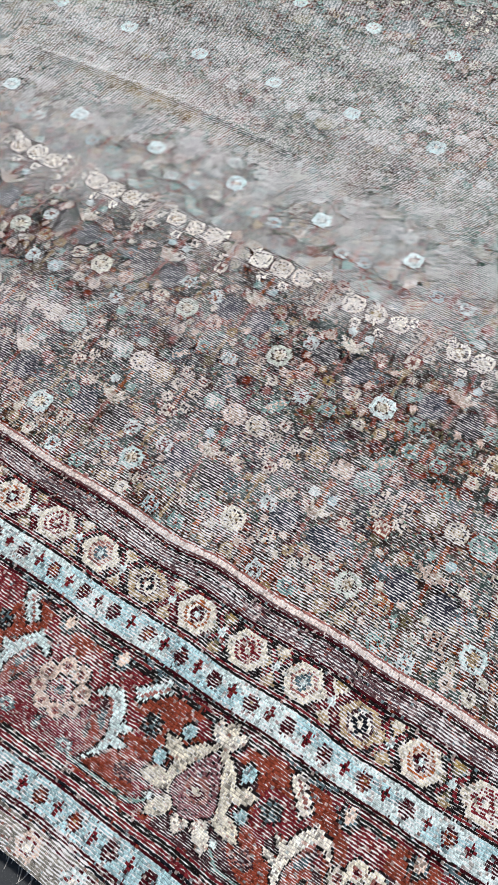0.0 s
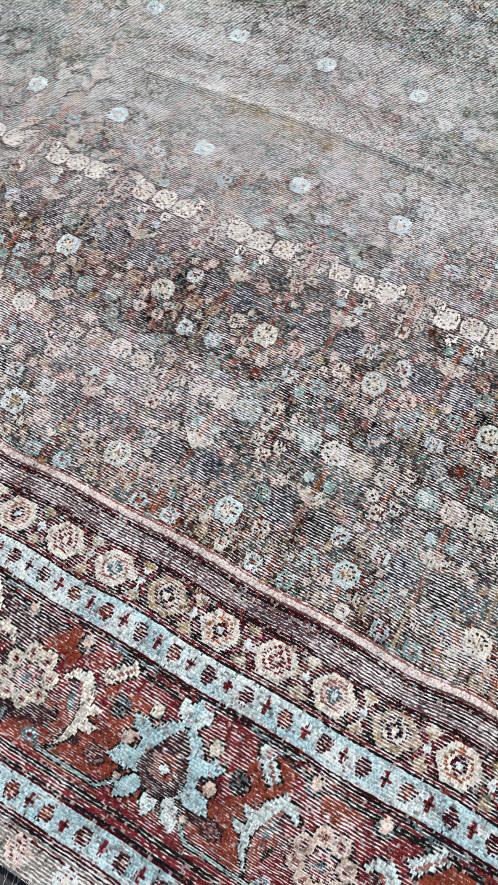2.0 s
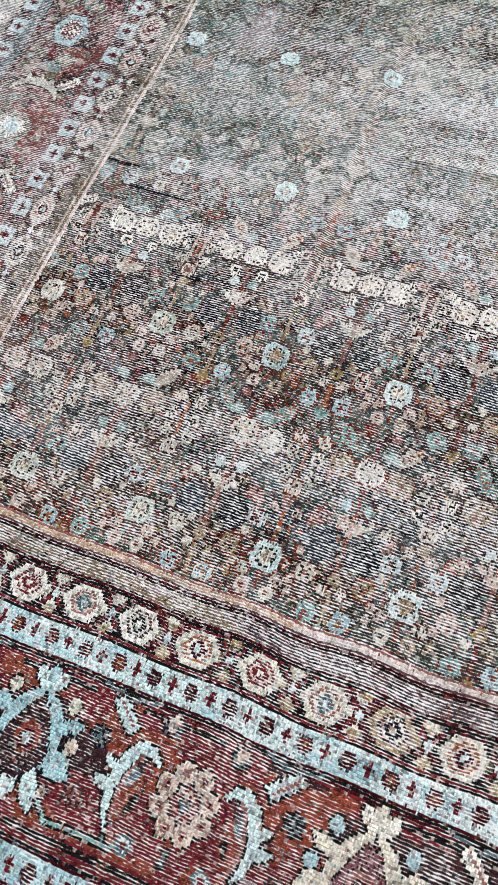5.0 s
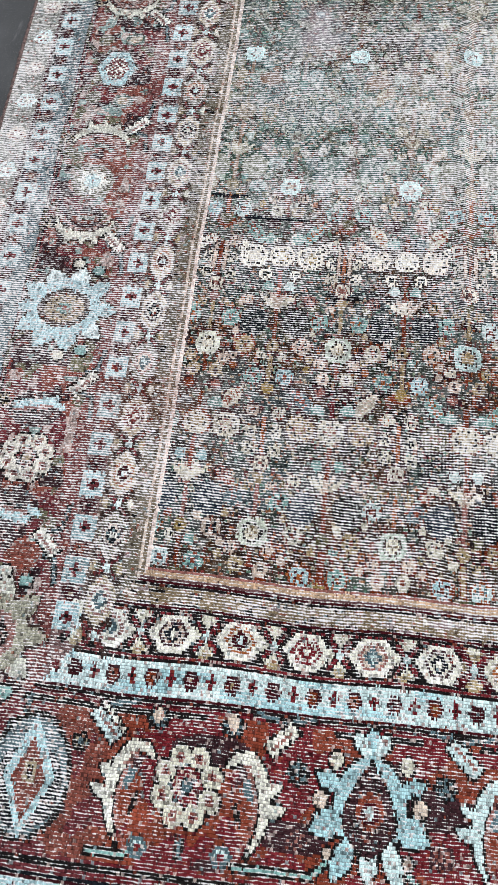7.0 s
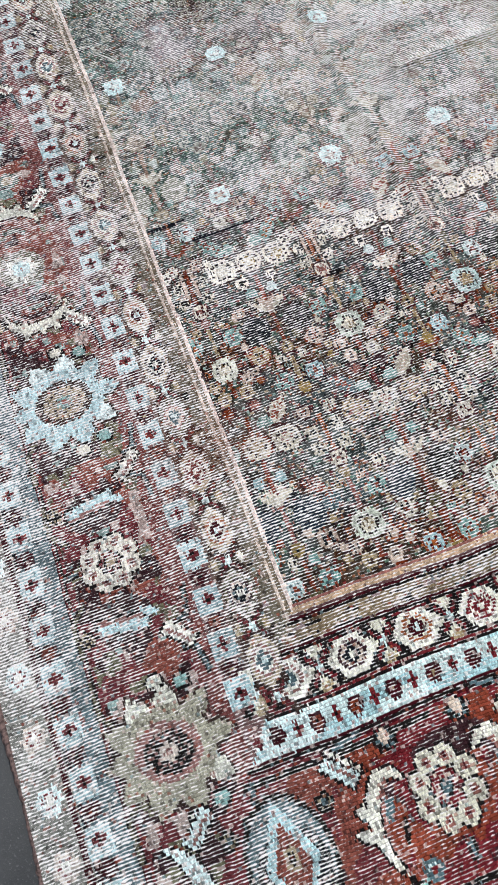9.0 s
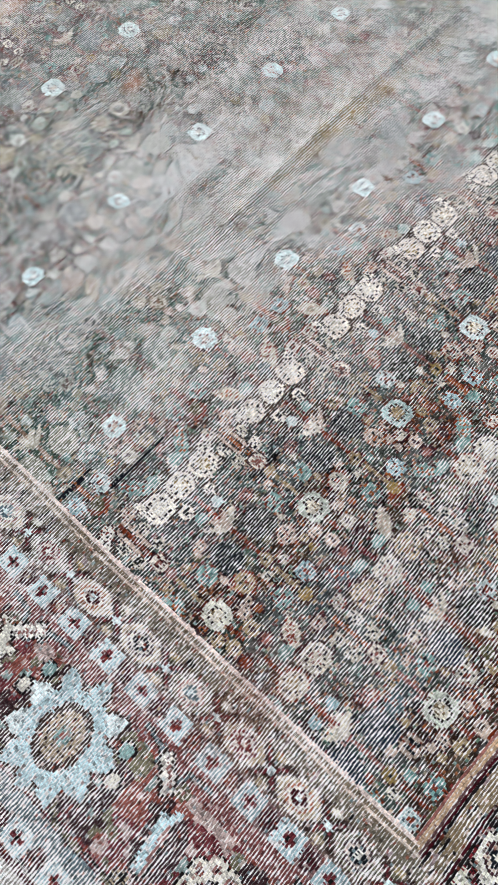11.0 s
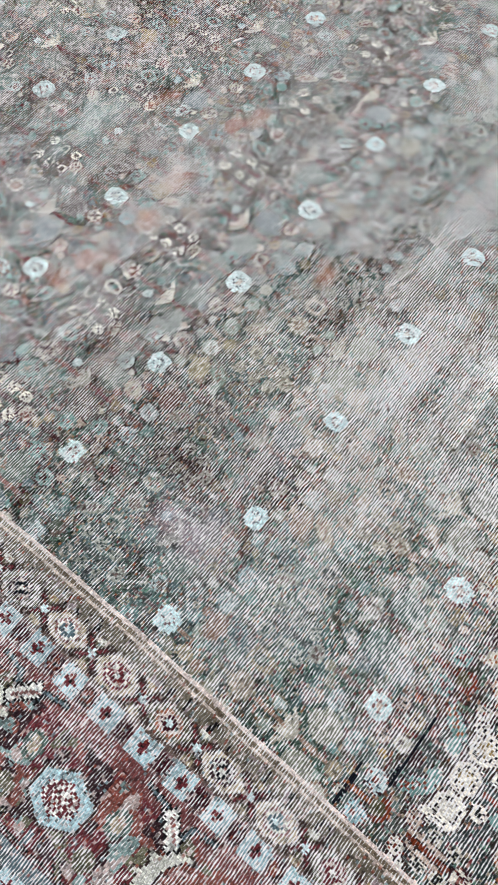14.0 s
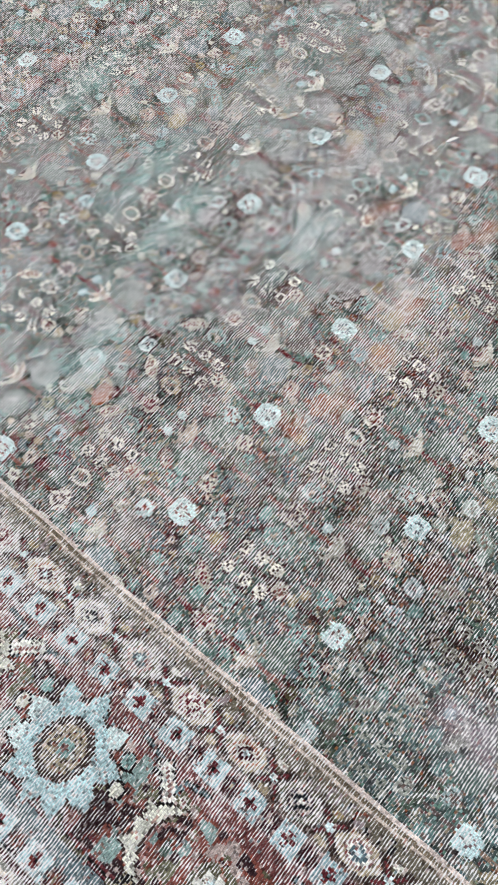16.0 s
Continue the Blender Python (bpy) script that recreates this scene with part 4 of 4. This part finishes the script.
# single knots of another dye in the borders
for seed, code, share in ((81, "c8b8b0", 0.025), (82, "2a2022", 0.045), (83, "8c4231", 0.02), (84, "7d989c", 0.008)):
    fleck = (np.random.default_rng(seed).random((NY, NX)) < share) & (DIST < 376)
    fleck |= np.roll(fleck, 1, 1)
    COL[fleck] = COL[fleck] * 0.4 + lin(code) * 0.6
# stray knots, and dye that has crept
for axis, step in ((0, 1), (0, -1), (1, 1), (1, -1), (1, 2), (1, -2)):
    stray = rng.random((NY, NX)) < np.where(DIST < 388, 0.014, 0.028)
    COL[stray] = np.roll(COL, step, axis)[stray]
COL *= (1 + 0.2 * soft_noise(4, 3, 18) + 0.14 * soft_noise(200, 2, 19))[..., None]
COL[:] = np.clip(COL * np.interp(COL.mean(-1), [0.06, 0.45], [0.92, 1.04])[..., None], 0.006, 0.9)

# ---------------------------------------------------------------- the rug's surface
VX, VY = np.meshgrid(XE, YE)


VX0, VY0 = VX, VY


def swell(step_x, step_y, seed):
    return soft_noise(step_x, step_y, seed, XE, YE)


def crease(across, along, a, b, high, wide):
    """A ridge where across is nought, between a and b of along."""
    run = np.clip((along - a) / 0.08, 0, 1) * np.clip((b - along) / 0.08, 0, 1)
    return high * np.exp(-(across / wide) ** 2) * run


# the cloth is pulled out of true by some millimetres, and its ends ripple
VX = VX0 + 0.0035 * swell(60, 90, 1) + 0.0012 * swell(18, 12, 24)
VY = VY0 + 0.0035 * swell(85, 45, 2) + 0.0016 * swell(22, 14, 25) + 0.0014 * np.sin(VX0 * 40 + 1.2 * np.sin(VX0 * 7)) * np.exp(-((VY0 - 0.13) / 0.10) ** 2)
Z = 0.0016 + 0.0012 * swell(150, 90, 21) + 0.0004 * swell(30, 14, 22)
Z += crease(VX + 1.143 + 0.004 * np.sin(VY * 9), VY, 0.45, 1.10, 0.005, 0.009)
Z += crease(VY - 0.812 - 0.012 * np.sin((VX + 1.1) * 5), VX, -1.12, -0.50, 0.0042, 0.008)
Z += crease(VX + 1.152 + 0.004 * np.sin(VY * 8), VY, 1.28, 2.0, 0.005, 0.009) + crease(VX + 1.172, VY, 1.50, 1.95, 0.003, 0.007)
Z += 0.0016 * np.exp(-((VY - 0.17) / 0.02) ** 2) * np.sin(VX * 23)
Z += rng.uniform(-0.0002, 0.0002, Z.shape)
# pale motifs keep their pile, corroded dark wool has sunk
lum = np.pad(COL.mean(-1), ((0, 1), (0, 1)), mode="edge")
Z += np.clip((lum - 0.2) * 0.0012, -0.0002, 0.0005)
edge = np.minimum(np.minimum(VX0 - X0, X1 - VX0), np.minimum(VY0 - Y0, Y1 - VY0))
VX, VY = (v0 + (v - v0) * np.clip(edge / 0.02, 0, 1) for v, v0 in ((VX, VX0), (VY, VY0)))
Z = np.maximum(Z * np.clip(edge / 0.03, 0.25, 1), -0.0008)


def slant(x, y):
    """How far the crooked near end lies further up the rug than a straight one."""
    return 0.026 * np.clip((x + 1.4) / 1.15, 0, 1) * np.clip((-0.02 - y) / 0.08, 0, 1)


VY = VY + slant(VX0, VY0)

rug = tagged(new("persian_rug"), "worn antique Persian rug with faded flowers and a red border", "rug")
rug.location = (0, 0, 0)
idx = np.arange((NX + 1) * (NY + 1)).reshape(NY + 1, NX + 1)
QUADS = np.stack([idx[:-1, :-1], idx[:-1, 1:], idx[1:, 1:], idx[1:, :-1]], -1).reshape(-1, 4)
POINTS = np.stack([VX, VY, Z], -1).reshape(-1, 3)
BELOW = np.array([next((i for i, q in enumerate(PARTS) if q[0] == up), k) for k, (_, up, _) in enumerate(PARTS)])
for _ in range(4):
    same = [np.roll(PART, step, axis) == PART for axis, step in ((0, 1), (0, -1), (1, 1), (1, -1))]
    lone = sum(q.astype(int) for q in same) < 2
    PART[lone] = BELOW[PART[lone]]
flat_part, flat_col, flat_wear = PART.ravel(), COL.reshape(-1, 3), WEAR.ravel()
order = np.argsort(flat_part, kind="stable")
bounds = np.searchsorted(flat_part[order], np.arange(len(PARTS) + 1))


def woven(name, cells):
    """A mesh of those knots, each a face with its dye and wear."""
    used, inv = np.unique(QUADS[cells], return_inverse=True)
    inv = inv.reshape(-1, 4)
    me = bpy.data.meshes.new(name)
    n = len(cells)
    me.vertices.add(len(used))
    me.vertices.foreach_set("co", POINTS[used].astype(np.float32).ravel())
    me.loops.add(4 * n)
    me.loops.foreach_set("vertex_index", inv.astype(np.int32).ravel())
    me.polygons.add(n)
    me.polygons.foreach_set("loop_start", np.arange(0, 4 * n, 4, dtype=np.int32))
    dye = me.attributes.new("dye", "FLOAT_COLOR", "FACE")
    dye.data.foreach_set("color", np.concatenate([flat_col[cells], np.ones((n, 1))], 1).astype(np.float32).ravel())
    knot = me.attributes.new("knot", "FLOAT_VECTOR", "POINT")
    cells_at = np.stack([XN[used % (NX + 1)], YN[used // (NX + 1)], np.zeros(len(used))], -1)
    knot.data.foreach_set("vector", cells_at.astype(np.float32).ravel())
    wear = me.attributes.new("wear", "FLOAT", "FACE")
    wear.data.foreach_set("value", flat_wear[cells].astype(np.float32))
    me.update(calc_edges=True)
    me.polygons.foreach_set("use_smooth", np.ones(n, bool))
    me.materials.append(PILE)
    return me


made = {}
for k, (name, parent, label) in enumerate(PARTS):
    cells = order[bounds[k]:bounds[k + 1]]
    if len(cells) == 0:
        continue
    ob = new(name, woven(name, cells))
    ob.parent = made[parent] if parent else rug
    if label:
        tagged(ob, label)
    if not parent:
        made[name] = ob


def part(name, bm, material, parent, label=""):
    """Links a bmesh as one mesh object under a thing or under a part."""
    me = bpy.data.meshes.new(name)
    bm.to_mesh(me), bm.free()
    for p in me.polygons:
        p.use_smooth = True
    me.materials.append(material)
    ob = new(name, me)
    ob.parent = parent
    return tagged(ob, label)


# the cotton foundation under the pile
bm = bmesh.new()
bmesh.ops.create_cube(bm, size=1.0, matrix=Matrix.Translation(((X0 + X1) / 2, (Y0 + Y1) / 2, (GROUND_Z - 0.0014) / 2)) @
                      Matrix.Diagonal((X1 - X0 - 0.002, Y1 - Y0 - 0.002, -GROUND_Z - 0.0014, 1)))
for x in (-1.4, -0.25):
    bmesh.ops.bisect_plane(bm, geom=bm.verts[:] + bm.edges[:] + bm.faces[:], plane_co=(x, 0, 0), plane_no=(1, 0, 0))
for v in bm.verts:
    v.co.y += slant(v.co.x, v.co.y)
part("foundation", bm, COTTON, rug, "grey cotton backing")


def cord(x, seed):
    """The overcast edge: a lumpy wool cord along a long side."""
    r = np.random.default_rng(seed)
    bm = bmesh.new()
    n, ring = 700, 7
    wander = np.interp(np.arange(n), np.linspace(0, n, 40), r.uniform(-0.0035, 0.0035, 40))
    rings = []
    for i in range(n):
        y = Y0 + (Y1 - Y0) * i / (n - 1)
        rad = 0.0048 + 0.0007 * math.sin(i * 1.9) + r.uniform(-0.0004, 0.0004)
        rings.append([bm.verts.new((x + wander[i] + rad * math.cos(2 * math.pi * q / ring), y, -0.0042 + rad * math.sin(2 * math.pi * q / ring))) for q in range(ring)])
    for a, b in zip(rings, rings[1:]):
        for q in range(ring):
            bm.faces.new((a[q], b[q], b[(q + 1) % ring], a[(q + 1) % ring]))
    part("selvedge", bm, CORD, rug, "brown overcast wool edge")


cord(X0 - 0.001, 31), cord(X1 + 0.001, 32)


def fringe(y, out, seed):
    """Short frayed warp ends along a woven end."""
    r = np.random.default_rng(seed)
    bm = bmesh.new()
    for i in range(int((X1 - X0) / 0.0042)):
        x = X0 + i * 0.0042 + r.uniform(-0.001, 0.001)
        length, lean = r.uniform(0.006, 0.022), r.uniform(-0.006, 0.006)
        last = None
        for s in range(4):
            t = s / 3
            c = Vector((x + lean * t * t, y + slant(x, y) + out * length * t - out * 0.004, -0.002 - 0.0085 * min(1, t * 1.6)))
            w = 0.0011 * (1 - 0.6 * t)
            tri = [bm.verts.new(c + Vector(o) * w) for o in ((-1, 0, -0.5), (1, 0, -0.5), (0, 0, 1))]
            if last:
                for q in range(3):
                    bm.faces.new((last[q], tri[q], tri[(q + 1) % 3], last[(q + 1) % 3]))
            last = tri
    part("fringe", bm, COTTON, rug, "short frayed cotton fringe")["kind"] = "stuff"


fringe(Y0, -1, 41), fringe(Y1, 1, 42)


def scrap(name, x, y, size, turn, label):
    """A crumb of pale lint lying on the pile: a lumpy, flattened tuft."""
    bm = bmesh.new()
    bmesh.ops.create_icosphere(bm, subdivisions=2, radius=1.0)
    for v in bm.verts:
        v.co *= 1 + 0.35 * noise.noise(v.co * 2.3 + Vector((x, y, 0)) * 40)
        v.co = Vector((v.co.x * size[0], v.co.y * size[1], v.co.z * size[2]))
    me = bpy.data.meshes.new(name)
    bm.to_mesh(me), bm.free()
    for p in me.polygons:
        p.use_smooth = True
    me.materials.append(LINT)
    ob = tagged(new(name, me), label, "lint")
    i, j = np.searchsorted(YE, y), np.searchsorted(XE, x)
    ob.matrix_world = pose(x, y, float(Z[i, j]) + size[2] * 0.55, 0, 0, turn)


LINT = thread_material("white_lint", "d8d5cf", "f4f2ee")
scrap("lint_crumb", -1.119, 0.301, (0.0032, 0.0034, 0.0016), 20, "small white crumb of lint lying on the rug")
scrap("lint_scrap", -0.706, 1.458, (0.011, 0.0028, 0.0012), -25, "thin torn white scrap of lint lying on the rug")
